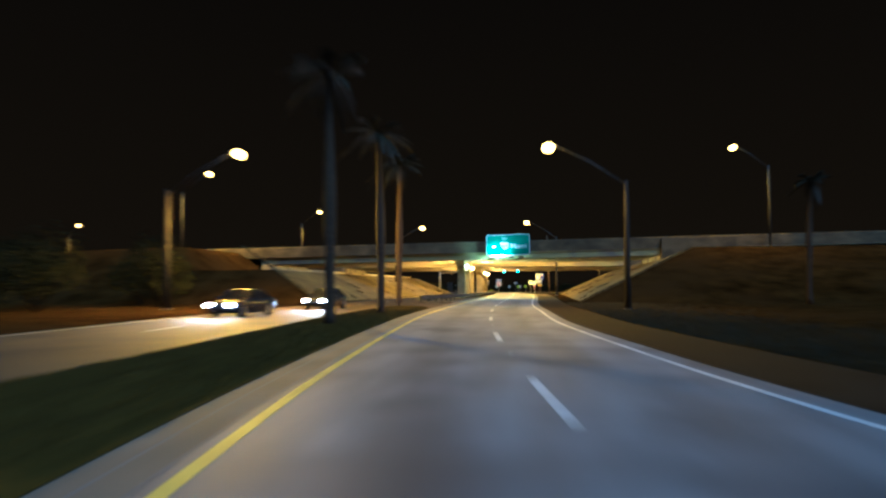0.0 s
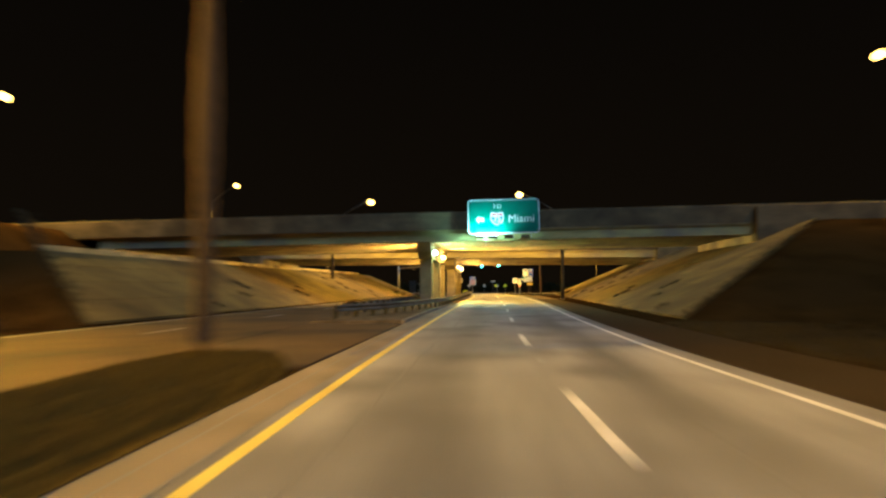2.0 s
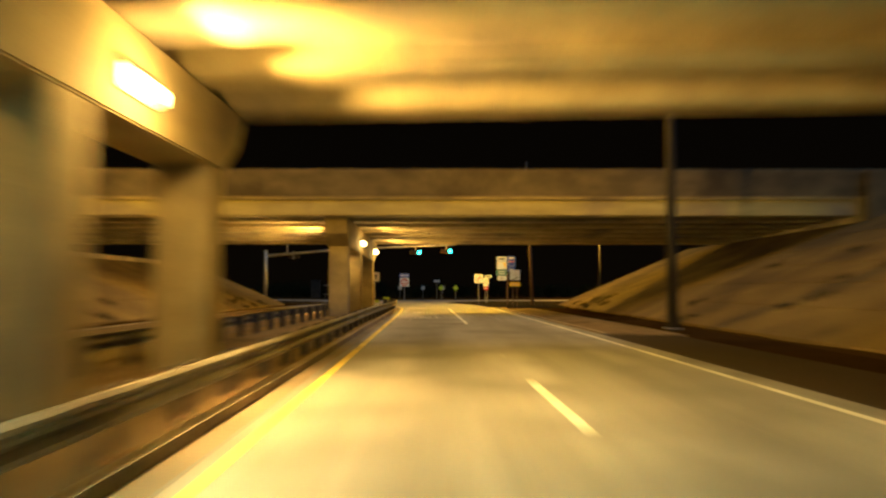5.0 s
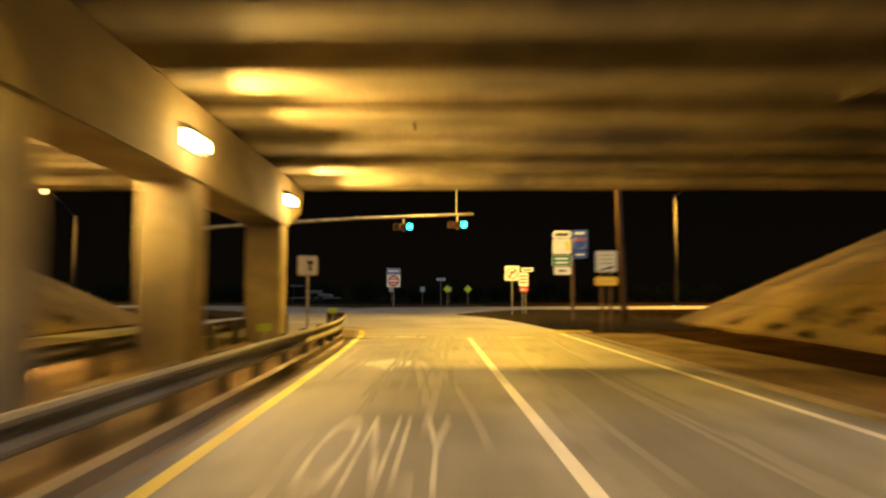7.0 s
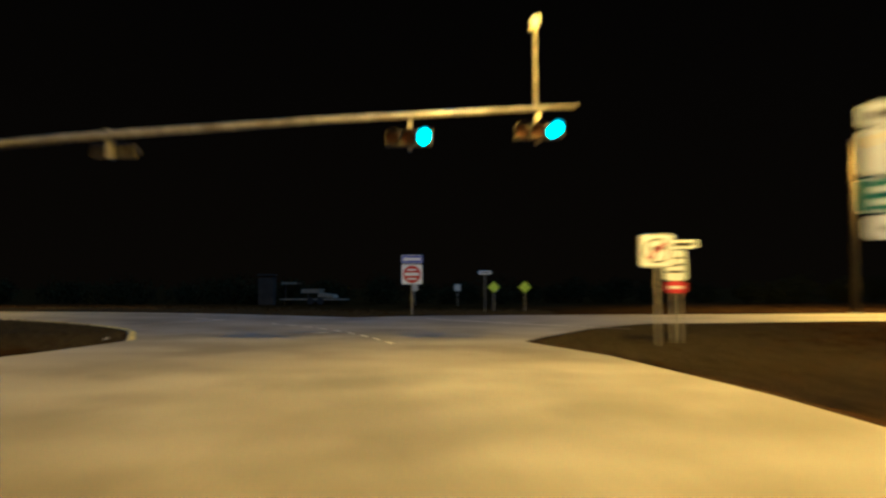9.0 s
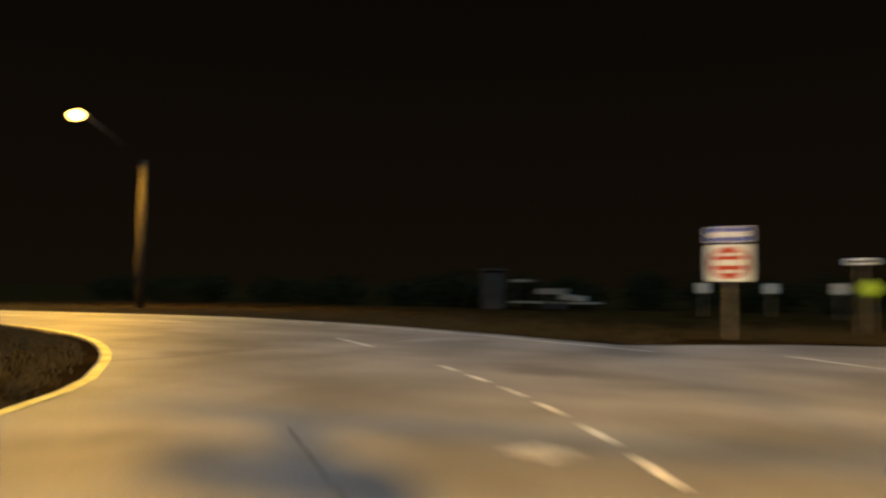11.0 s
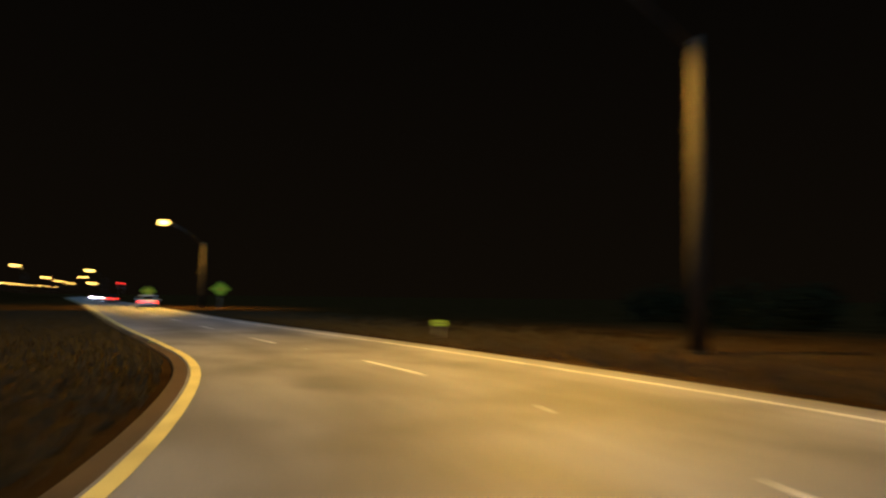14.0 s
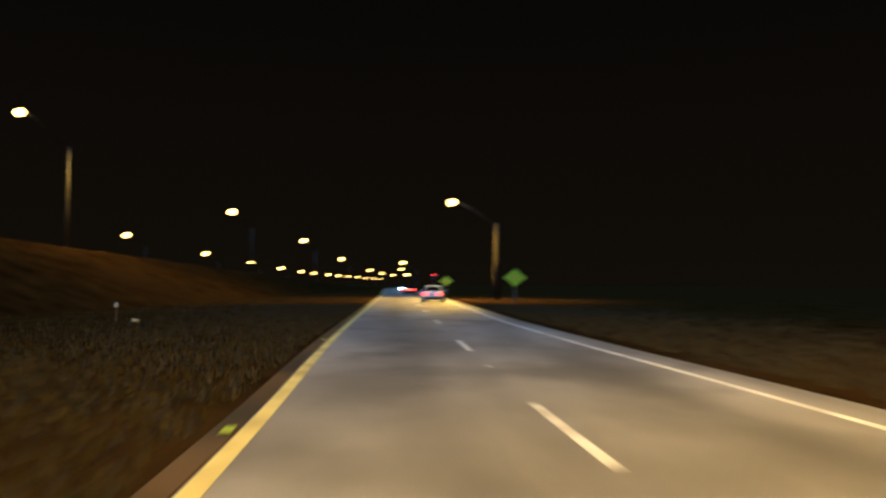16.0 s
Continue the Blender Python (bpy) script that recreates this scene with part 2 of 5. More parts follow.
REFLECTOR = noisy("marker_reflector", (0.55, 0.60, 0.62), (0.75, 0.80, 0.82), 6, 30, 0.25, bump=0.0)


# ---- mesh helpers
def mesh_of(name, bm, material):
    me = bpy.data.meshes.new(name)
    bm.normal_update()
    bm.to_mesh(me)
    bm.free()
    if material:
        me.materials.append(material)
    return me


def part(name, bm, material, parent=None, label="", smooth=False):
    me = mesh_of(name, bm, material)
    if smooth:
        me.polygons.foreach_set("use_smooth", [True] * len(me.polygons))
    ob = new(name, me)
    if parent:
        ob.parent = parent
    return tagged(ob, label)


def thing(name, x, y, z, turn=0, label="", category="", group="", kind=""):
    ob = new(name)
    ob.empty_display_size = 0.2
    ob.matrix_world = pose(x, y, z, 0, 0, turn)
    return tagged(ob, label, category, group, kind)


def box(bm, x0, y0, z0, x1, y1, z1, bevel=0.0):
    r = bmesh.ops.create_cube(bm, size=1.0)
    vs = r["verts"]
    for v in vs:
        v.co = Vector(((x0 + x1) / 2 + v.co.x * (x1 - x0), (y0 + y1) / 2 + v.co.y * (y1 - y0), (z0 + z1) / 2 + v.co.z * (z1 - z0)))
    if bevel:
        es = list({e for v in vs for e in v.link_edges})
        bmesh.ops.bevel(bm, geom=es, offset=bevel, segments=2, affect="EDGES", profile=0.6)
    return bm


def boxed(x0, y0, z0, x1, y1, z1, bevel=0.0):
    return box(bmesh.new(), x0, y0, z0, x1, y1, z1, bevel)


def tube(bm, points, radii, sides=12, caps=True):
    """A round tube along points."""
    pts = [Vector(p) for p in points]
    rings = []
    for i, p in enumerate(pts):
        d = (pts[min(i + 1, len(pts) - 1)] - pts[max(i - 1, 0)]).normalized()
        a = d.cross(Vector((0, 0, 1)))
        a = a.normalized() if a.length > 1e-3 else Vector((1, 0, 0))
        b = d.cross(a).normalized()
        r = radii[i] if isinstance(radii, (list, tuple)) else radii
        rings.append([bm.verts.new(p + a * math.cos(k * math.tau / sides) * r + b * math.sin(k * math.tau / sides) * r) for k in range(sides)])
    for r0, r1 in zip(rings, rings[1:]):
        for k in range(sides):
            bm.faces.new((r0[k], r0[(k + 1) % sides], r1[(k + 1) % sides], r1[k]))
    if caps:
        bm.faces.new(rings[0][::-1])
        bm.faces.new(rings[-1])
    return bm


def prism(bm, outline, axis, a, b):
    """An outline in the plane across an axis, drawn out from a to b."""
    def at(p, s):
        return {"x": (s, p[0], p[1]), "y": (p[0], s, p[1]), "z": (p[0], p[1], s)}[axis]
    v0, v1 = [bm.verts.new(at(p, a)) for p in outline], [bm.verts.new(at(p, b)) for p in outline]
    n = len(outline)
    for k in range(n):
        bm.faces.new((v0[k], v0[(k + 1) % n], v1[(k + 1) % n], v1[k]))
    bm.faces.new(v0[::-1])
    bm.faces.new(v1)
    bmesh.ops.recalc_face_normals(bm, faces=bm.faces)
    return bm


def smooth_line(points, step=1.5):
    """Points of a rounded line through the given ones."""
    p = [np.array(q, float) for q in points]
    p = [2 * p[0] - p[1]] + p + [2 * p[-1] - p[-2]]
    out = []
    for i in range(1, len(p) - 2):
        n = max(2, int(np.linalg.norm(p[i + 1] - p[i]) / step))
        for k in range(n):
            t = k / n
            out.append(0.5 * (2 * p[i] + (p[i + 1] - p[i - 1]) * t + (2 * p[i - 1] - 5 * p[i] + 4 * p[i + 1] - p[i + 2]) * t * t + (3 * p[i] - p[i - 1] - 3 * p[i + 1] + p[i + 2]) * t ** 3))
    out.append(p[-2])
    return np.array(out)


def shifted(line, d):
    """The line moved d metres to the right of its run."""
    g = np.gradient(line, axis=0)
    g /= np.linalg.norm(g, axis=1)[:, None]
    return line + d * np.stack([g[:, 1], -g[:, 0]], 1)


def ribbon(bm, left, right, z=0.0, thick=0.0):
    """A sheet between two lines of equal count."""
    a = [bm.verts.new((p[0], p[1], z)) for p in left]
    b = [bm.verts.new((p[0], p[1], z)) for p in right]
    uv = bm.loops.layers.uv.get("across") or bm.loops.layers.uv.new("across")
    for i in range(len(a) - 1):
        f = bm.faces.new((a[i], b[i], b[i + 1], a[i + 1]))
        for loop, c in zip(f.loops, ((0, i), (1, i), (1, i + 1), (0, i + 1))):
            loop[uv].uv = c
    if thick:
        c = [bm.verts.new((p[0], p[1], z - thick)) for p in left]
        d = [bm.verts.new((p[0], p[1], z - thick)) for p in right]
        for i in range(len(a) - 1):
            bm.faces.new((c[i], a[i], a[i + 1], c[i + 1]))
            bm.faces.new((b[i], d[i], d[i + 1], b[i + 1]))
        bm.faces.new((a[0], c[0], d[0], b[0]))
        bm.faces.new((a[-1], b[-1], d[-1], c[-1]))
    bmesh.ops.recalc_face_normals(bm, faces=bm.faces)
    return bm


def resampled(line, n):
    s = np.r_[0, np.cumsum(np.linalg.norm(np.diff(line, axis=0), axis=1))]
    q = np.linspace(0, s[-1], n)
    return np.stack([np.interp(q, s, line[:, 0]), np.interp(q, s, line[:, 1])], 1)


def cut(line, a, b, step=0.6):
    """The stretch of the line from a to b metres along it."""
    s = np.r_[0, np.cumsum(np.linalg.norm(np.diff(line, axis=0), axis=1))]
    q = np.linspace(a, b, max(2, int((b - a) / step) + 1))
    return np.stack([np.interp(q, s, line[:, 0]), np.interp(q, s, line[:, 1])], 1)


def along(line, y, axis=1):
    s = np.r_[0, np.cumsum(np.linalg.norm(np.diff(line, axis=0), axis=1))]
    return float(np.interp(y, line[:, axis], s)) if line[-1, axis] > line[0, axis] else float(np.interp(-y, -line[:, axis], s))


def stripe(line, width, parent, name, material, z=0.005):
    return part(name, ribbon(bmesh.new(), shifted(line, -width / 2), shifted(line, width / 2), z), material, parent)


def lettering(text, size, material, parent, m, name="letters", shear=0.0, depth=0.004, stretch=1.0):
    """Built-in lettering turned into a mesh."""
    cu = bpy.data.curves.new("letters", "FONT")
    cu.body, cu.size, cu.extrude, cu.align_x, cu.align_y = text, size, depth, "CENTER", "CENTER"
    cu.shear = shear
    tmp = new("letters", cu)
    me = bpy.data.meshes.new_from_object(tmp.evaluated_get(bpy.context.evaluated_depsgraph_get()))
    bpy.data.objects.remove(tmp)
    me.materials.clear()
    me.materials.append(material)
    me.transform(m @ Matrix.Diagonal((1, stretch, 1, 1)))
    ob = new(name, me)
    ob.parent = parent
    return ob

# ---- lines of the plan
YELLOW = smooth_line([(14.5, -150), (10.3, -120), (6.3, -100), (4.3, -88.9), (2.9, -78.2), (1.15, -60.5), (0.45, -48), (0.12, -39), (-0.3, -24), (-0.62, -9), (-0.88, 4), (-1.15, 16), (-1.45, 28.6), (-1.72, 40), (-1.95, 48), (-2.25, 55)])
SKIP = smooth_line([(17.6, -150), (13.4, -120), (9.2, -97), (7.0, -82.3), (5.6, -70.2), (4.6, -58.1), (3.85, -46), (3.4, -33.9), (3.15, -21.7), (2.95, -9.5), (2.7, 2.6), (2.2, 20), (1.8, 36), (1.5, 46), (1.24, 55.6)])
WHITE = smooth_line([(21.2, -150), (17, -120), (12.9, -97), (10.6, -85), (9.4, -76.8), (7.9, -63.8), (7.1, -49), (6.5, -37.6), (6.2, -22), (6.1, -6), (6.0, 8), (5.75, 20.5), (5.4, 33.5), (4.95, 45.3), (4.5, 58)])
RAMP_LEFT = smooth_line([(-10.7, 77.0), (-13.1, 81.7), (-14.9, 83.85), (-17.0, 85.9), (-19.8, 88.1), (-23.2, 90.15), (-28.6, 92.3), (-35, 93.7), (-41, 94.3), (-48, 93.95), (-62, 92.9), (-94, 91), (-160, 87), (-260, 80), (-420, 70)])
RAMP_LANE = smooth_line([(-2.6, 75.6), (-3.5, 77.9), (-5.1, 81.2), (-6.9, 84.0), (-8.8, 86.3), (-10.9, 88.6), (-13.0, 90.5), (-14.5, 91.9), (-16.2, 93.3), (-19.4, 95.2), (-24.4, 97), (-28, 97.7), (-34, 98.2), (-40, 98.1), (-52, 97.0), (-94, 94.6), (-160, 90.6), (-260, 83.6), (-420, 73.6)])
RAMP_RIGHT = smooth_line([(-6.2, 92.4), (-10.7, 95.1), (-13.5, 96.7), (-16.6, 98.2), (-21, 100.0), (-27, 101.4), (-31, 101.7), (-37, 101.5), (-44, 101.1), (-52, 100.4), (-61, 99.5), (-73, 98.6), (-94, 97.6), (-160, 94), (-260, 87), (-420, 77)])



# ---- ground and embankments
def top_of(x):
    """Height of the motorway's fill."""
    return float(np.interp(x, [-420, -230, -100, -36, 0, 400], [0.2, 0.9, 4.6, 6.4, 6.5, 6.5]))


def fill_height(x, y):
    """The motorway's embankment: steep ends beside the road below, long sides."""
    top = top_of(x)
    end = (-13.4 - x) / 2.35 if x < 0 else (x - 11.0) / 2.35
    side = min((y + 26.0) / 3.6 if x > 0 else (y + 31.5) / 2.62, (76.0 - y) / 2.4)
    if y > 66.0:  # the corner falls away behind the paving
        side = min(side, end - (y - 66.0) / 1.5)
    under = 4.75 if (0 < x < 22.5 and (1.0 < y < 18.0 or 39.0 < y < 56.7)) else 99
    if x < 0:  # a level bench behind the slope paving, then the rise to the carriageway
        under = 3.42 + max(0.0, (-31.5 - x) / 1.3)
    h = min(top, end, side, under)
    # soften crest and toe
    return max(h, -0.3)


def fill_mesh(x0, x1, nx, y0, y1, ny, grow=1.0):
    bm = bmesh.new()
    us = np.linspace(0, 1, nx) ** grow
    rows = []
    for u in us:
        x = x0 + (x1 - x0) * u
        rows.append([bm.verts.new((x, y, fill_height(x, y) + 0.05 * noise.noise(Vector((x * 0.4, y * 0.4, 0))))) for y in np.linspace(y0, y1, ny)])
    for a, b in zip(rows, rows[1:]):
        for k in range(ny - 1):
            bm.faces.new((a[k], b[k], b[k + 1], a[k + 1]))
    bmesh.ops.recalc_face_normals(bm, faces=bm.faces)
    return bm


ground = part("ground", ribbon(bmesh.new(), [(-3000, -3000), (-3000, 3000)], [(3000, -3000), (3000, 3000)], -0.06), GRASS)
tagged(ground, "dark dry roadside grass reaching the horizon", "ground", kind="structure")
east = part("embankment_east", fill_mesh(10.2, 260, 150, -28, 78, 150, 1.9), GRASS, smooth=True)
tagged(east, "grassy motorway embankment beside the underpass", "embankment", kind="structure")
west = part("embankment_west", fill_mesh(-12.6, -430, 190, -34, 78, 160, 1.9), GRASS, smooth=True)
tagged(west, "long grassy motorway embankment sinking to road level", "embankment", kind="structure")


def paving(name, sign, toe, front, lean, reach):
    """Slope paving in concrete panels under both bridges."""
    holder = tagged(thing(name, 0, 0, 0), "stained concrete slope paving under the bridges", "slope paving", kind="structure")
    rows, run_all, flat = 8, 15.6, 2.35
    for k in range(rows):
        s0, s1 = k / rows, (k + 1) / rows
        if s1 * run_all > reach:
            continue
        front0, front1 = front + lean * s0, front + lean * s1
        stop = 65.9 if s1 * run_all < 11.8 else 0.7
        ys = [front0] + [y for y in np.arange(-30.0, 66.0, 3.75) if front1 + 0.8 < y < stop - 0.8] + [stop]
        spans = list(zip(ys, ys[1:]))
        if stop < 1:  # the upper rows go on between the bridges
            spans += [(y, y + 3.4) for y in np.arange(18.3, 38.0, 3.4)]
        for i, (y0, y1) in enumerate(spans):
            bm = bmesh.new()
            vs = []
            for yy, s in ((y0 + 0.012, s0 + 0.0015), (y1 - 0.012, s0 + 0.0015), (y1 - 0.012, s1 - 0.0015), ((front1 if i == 0 else y0) + 0.012, s1 - 0.0015)):
                vs.append((toe + sign * run_all * s, yy, run_all * s / flat + 0.10))
            top = [bm.verts.new(v) for v in vs]
            low = [bm.verts.new((v[0], v[1], v[2] - 0.16)) for v in vs]
            bm.faces.new(top)
            for q in range(4):
                bm.faces.new((low[q], low[(q + 1) % 4], top[(q + 1) % 4], top[q]))
            bmesh.ops.recalc_face_normals(bm, faces=bm.faces)
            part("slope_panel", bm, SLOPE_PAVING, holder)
    return holder


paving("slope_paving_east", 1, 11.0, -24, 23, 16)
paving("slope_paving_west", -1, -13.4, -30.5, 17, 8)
cope = thing("slope_coping", 0, 0, 0, 0, "pale concrete coping along the top of the slope", "coping", kind="structure")
for k in range(21):
    y = -21.5 + 3.75 * k
    part("coping_stone", boxed(-21.95, y + 0.01, 3.2, -21.22, y + 3.74, 3.72, 0.03), CONCRETE, cope)

# ---- roads
n_road = 150
road_l, road_r = resampled(YELLOW, n_road), resampled(WHITE, n_road)
road = part("road", ribbon(bmesh.new(), shifted(road_l, -0.25), shifted(road_r, 0.55), 0.0, 0.05), ASPHALT)
tagged(road, "worn grey asphalt road with tyre-darkened lanes", "road", kind="structure")
edge_w = np.interp(road_l[:, 1], [-14, 0, 40], [1.0, 0.62, 0.46])  # the gutter narrows towards the bridges
g_dir = np.gradient(road_l, axis=0)
g_dir = np.stack([g_dir[:, 1], -g_dir[:, 0]], 1) / np.linalg.norm(g_dir, axis=1)[:, None]
gut_l, kerb_l = road_l - g_dir * edge_w[:, None], road_l - g_dir * (edge_w + 0.17)[:, None]
gut = part("gutter", ribbon(bmesh.new(), gut_l, shifted(road_l, -0.254), 0.004, 0.06), GUTTER)
tagged(gut, "pale concrete gutter along the median", "gutter", kind="structure")
south, north = road_r[:, 1] < 27.0, road_r[:, 1] > 25.5
verge = part("verge", ribbon(bmesh.new(), shifted(road_r, 0.554)[south], shifted(road_r, 3.0)[south], -0.008, 0.06), SHOULDER)
tagged(verge, "dark patchy paved shoulder", "shoulder", kind="structure")
sand = part("verge", ribbon(bmesh.new(), shifted(road_r, 0.72)[north], shifted(road_r, 3.3)[north], 0.004, 0.06), GRAVEL)
tagged(sand, "bare sandy strip beside the road under the bridge", "verge", kind="structure")
tagged(part("kerb_east", ribbon(bmesh.new(), shifted(road_r, 0.555)[north], shifted(road_r, 0.715)[north], 0.06, 0.12), GUTTER), "low pale concrete kerb beside the road", "kerb", kind="structure")

far_k = road_l[:, 1] > -28.5
tagged(part("kerb_median", ribbon(bmesh.new(), kerb_l[far_k], gut_l[far_k], 0.13, 0.2), GUTTER), "low worn concrete kerb along the median", "kerb", kind="structure")
stripe(shifted(road_l, -0.235), 0.05, road, "dirt_seam", TYRE_MARK, 0.0065)
stripe(shifted(road_l[road_l[:, 1] < -10], -0.66), 0.04, gut, "gutter_joint", TYRE_MARK, 0.0065)
stripe(road_l, 0.16, road, "edge_line", YELLOW_LINE)
stripe(road_r, 0.14, road, "edge_line", WHITE_LINE)
start = along(SKIP, -82.9)
spacing = 12.12
for k in range(-5, 9):
    a = start + k * spacing
    if a < 3.8:
        continue
    stripe(cut(SKIP, a - 3.85, a), 0.16, road, "lane_dash", WHITE_LINE)
    p = cut(SKIP, a + 4.2, a + 4.7)
    stripe(p[:1].repeat(2, 0) + np.array([[0, 0], [0, 0.22]]), 0.12, road, "lane_reflector", REFLECTOR, 0.018)
stripe(cut(SKIP, along(SKIP, 33.0), along(SKIP, 55.4)), 0.15, road, "lane_line", WHITE_LINE)

# crossing area of the junction, with the start of the ramp
edge_r = [tuple(p) for p in shifted(RAMP_RIGHT, 0.9) if p[0] > -40]
edge_l = [tuple(p) for p in shifted(RAMP_LEFT, -0.15) if p[0] > -40]
out = [(-12.9, 55.6), (4.95, 55.6), (4.6, 61), (3.9, 67), (2.6, 73), (0.9, 77.2), (1.6, 79.2), (3.8, 84), (6.5, 87.4), (17, 90.5), (60, 93), (120, 95),
       (120, 107), (60, 105), (31, 103), (16, 99.6), (4.8, 98.0), (-3.0, 96.6)] + edge_r[1:] + edge_l[::-1] + [(-11.0, 73), (-12.2, 66)]
bm = bmesh.new()
bm.faces.new([bm.verts.new((x, y, -0.006)) for x, y in out])
bmesh.ops.recalc_face_normals(bm, faces=bm.faces)
bm.faces.ensure_lookup_table()
if bm.faces[0].normal.z < 0:
    bmesh.ops.reverse_faces(bm, faces=bm.faces)
junction = tagged(part("road_junction", bm, RAMP_ASPHALT), "wide stained asphalt junction at the ramp entrance", "junction", kind="structure")
rl = np.array([p for p in RAMP_LEFT if p[0] <= -15.5])
rr = np.array([p for p in RAMP_RIGHT if p[0] <= -11.5])
rl, rr = resampled(rl, 200), resampled(rr, 200)
ramp_road = part("road_ramp", ribbon(bmesh.new(), shifted(rl, -0.12), shifted(rr, 0.85), -0.001, 0.05), RAMP_LANES)
tagged(ramp_road, "curving two-lane asphalt slip road", "road", kind="structure")
stripe(RAMP_LEFT, 0.19, ramp_road, "edge_line", PALE_YELLOW)
tail = np.array([p for p in RAMP_LEFT if -200 < p[0] < -22])
ramp_gut = part("gutter", ribbon(bmesh.new(), shifted(tail, -0.42), shifted(tail, -0.154), -0.010, 0.05), OLD_ASPHALT)
tagged(ramp_gut, "narrow worn paved edge beside the slip road", "gutter", kind="structure")
stripe(RAMP_RIGHT, 0.15, ramp_road, "edge_line", WHITE_LINE)
for k in range(9):
    stripe(cut(RAMP_LANE, 0.55 + k * 1.53, 1.40 + k * 1.53), 0.13, junction, "guide_dash", WHITE_LINE)
starts = [-12.9, -24.7, -36.6, -46.7, -57.2] + [-68.6 - 11.9 * k for k in range(18)]
for x in starts:
    a = along(RAMP_LANE, x, 0)
    stripe(cut(RAMP_LANE, a, a + 3.15), 0.14, ramp_road, "lane_dash", WHITE_LINE)
    p = cut(RAMP_LANE, a + 7.2, a + 7.45, 0.2)
    stripe(p, 0.12, ramp_road, "lane_reflector", REFLECTOR, 0.018)
for k in range(14):
    p = cut(RAMP_LEFT, 44 + k * 12.2, 44.25 + k * 12.2, 0.2)
    stripe(shifted(p, -0.22), 0.12, ramp_road, "edge_reflector", SIGN_LIME, 0.02)
stripe(smooth_line([(5.2, 83.6), (1.6, 87.0), (-1.2, 90.0), (-3.2, 92.6)]), 0.14, junction, "edge_line", WHITE_LINE)
for a, b in ((-2.05, -0.15), (1.55, 3.4)):
    part("stop_bar", ribbon(bmesh.new(), [(a, 55.7), (a, 56.2)], [(b, 55.7), (b, 56.2)], 0.005), WORN_LINE, junction)
stripe(smooth_line([(-2.27, 55.6), (-2.38, 57), (-2.65, 59.2), (-3.0, 60.3), (-3.6, 61.0)], 0.4), 0.18, junction, "edge_line", YELLOW_LINE)
part("median_nose", ribbon(bmesh.new(), [(-3.2, 55.7), (-3.35, 58), (-3.55, 59.6), (-3.8, 60.7)], [(-2.55, 55.7), (-2.62, 57.2), (-2.9, 59.2), (-3.65, 60.72)], 0.004), GUTTER, gut)
kerb = part("kerb", boxed(4.35, 59.45, -0.08, 5.9, 59.72, 0.015, 0.01), YELLOW_LINE)
tagged(kerb, "short yellow-painted concrete kerb on the corner", "kerb", kind="structure")
m = Matrix.Translation((-0.02, 39.5, 0.004))
lettering("ONLY", 0.5, WORN_LINE, road, m, "lane_word", depth=0.001, stretch=9.2)
bm = prism(bmesh.new(), [(-0.12, 48.0), (-0.42, 48.1), (-0.42, 48.75), (-1.25, 47.55), (-0.42, 46.35), (-0.42, 47.0), (-0.12, 47.1)], "z", 0.001, 0.005)
part("lane_arrow", bm, WORN_LINE, road)
rng = random.Random(4)
for k in range(26):
    lane = rng.choice((-0.75, 0.55, 2.35, 3.75))
    x, y = lane + rng.gauss(0, 0.28), rng.uniform(34, 54)
    d = rng.uniform(-0.10, 0.04)
    l = smooth_line([(x, y), (x + d * 2 + rng.gauss(0, 0.03), y + 2.5), (x + d * 5, y + rng.uniform(4.5, 9))])
    stripe(l, rng.uniform(0.09, 0.20), road if y < 48 else junction, "tyre_mark", SMUDGE, 0.003 + 0.00005 * k)
# narrow dark skid streaks at the stop line
for k in range(44):
    lane = rng.choice((-1.35, -0.55, -0.2, 0.5, 2.2, 2.9, 3.6))
    x, y = lane + rng.gauss(0, 0.16), rng.uniform(41, 53)
    d = rng.uniform(-0.05, 0.05)
    l = smooth_line([(x, y), (x + d + rng.gauss(0, 0.03), y + 1.8), (x + d * 2.5, y + rng.uniform(3.0, 7.5))])
    stripe(l, rng.uniform(0.035, 0.10), road if y < 48 else junction, "tyre_mark", SKID, 0.0052 + 0.00002 * k)
# long tar seams in the lanes
for line, w in (([(1.55, -58), (1.35, -50), (1.15, -43.5), (1.1, -36), (1.0, -29.5), (0.92, -24)], 0.036), ([(1.9, -33), (2.05, -26), (2.1, -20)], 0.026), ([(5.2, -52), (4.9, -40), (4.8, -31)], 0.026), ([(0.9, -14), (0.75, -4), (0.7, 6)], 0.026), ([(4.4, -6), (4.45, 3), (4.3, 15)], 0.026)):
    p = smooth_line(line, 0.7)
    stripe(p + np.array([[rng.gauss(0, 0.022), 0] for _ in p]), w, road, "tar_seam", TYRE_MARK, 0.003)
stripe(np.array([(-8.7, 80.9), (-6.8, 78.9), (-5.0, 76.8)]), 0.05, junction, "pavement_joint", TYRE_MARK, 0.003)
stripe(np.array([(-11.6, 77.2), (-12.1, 78.2)]), 0.16, junction, "edge_dash", WORN_LINE)
part("white_patch", ribbon(bmesh.new(), [(-6.3, 80.8), (-6.0, 81.3)], [(-5.75, 80.6), (-5.5, 81.1)], 0.004), WORN_LINE, junction)

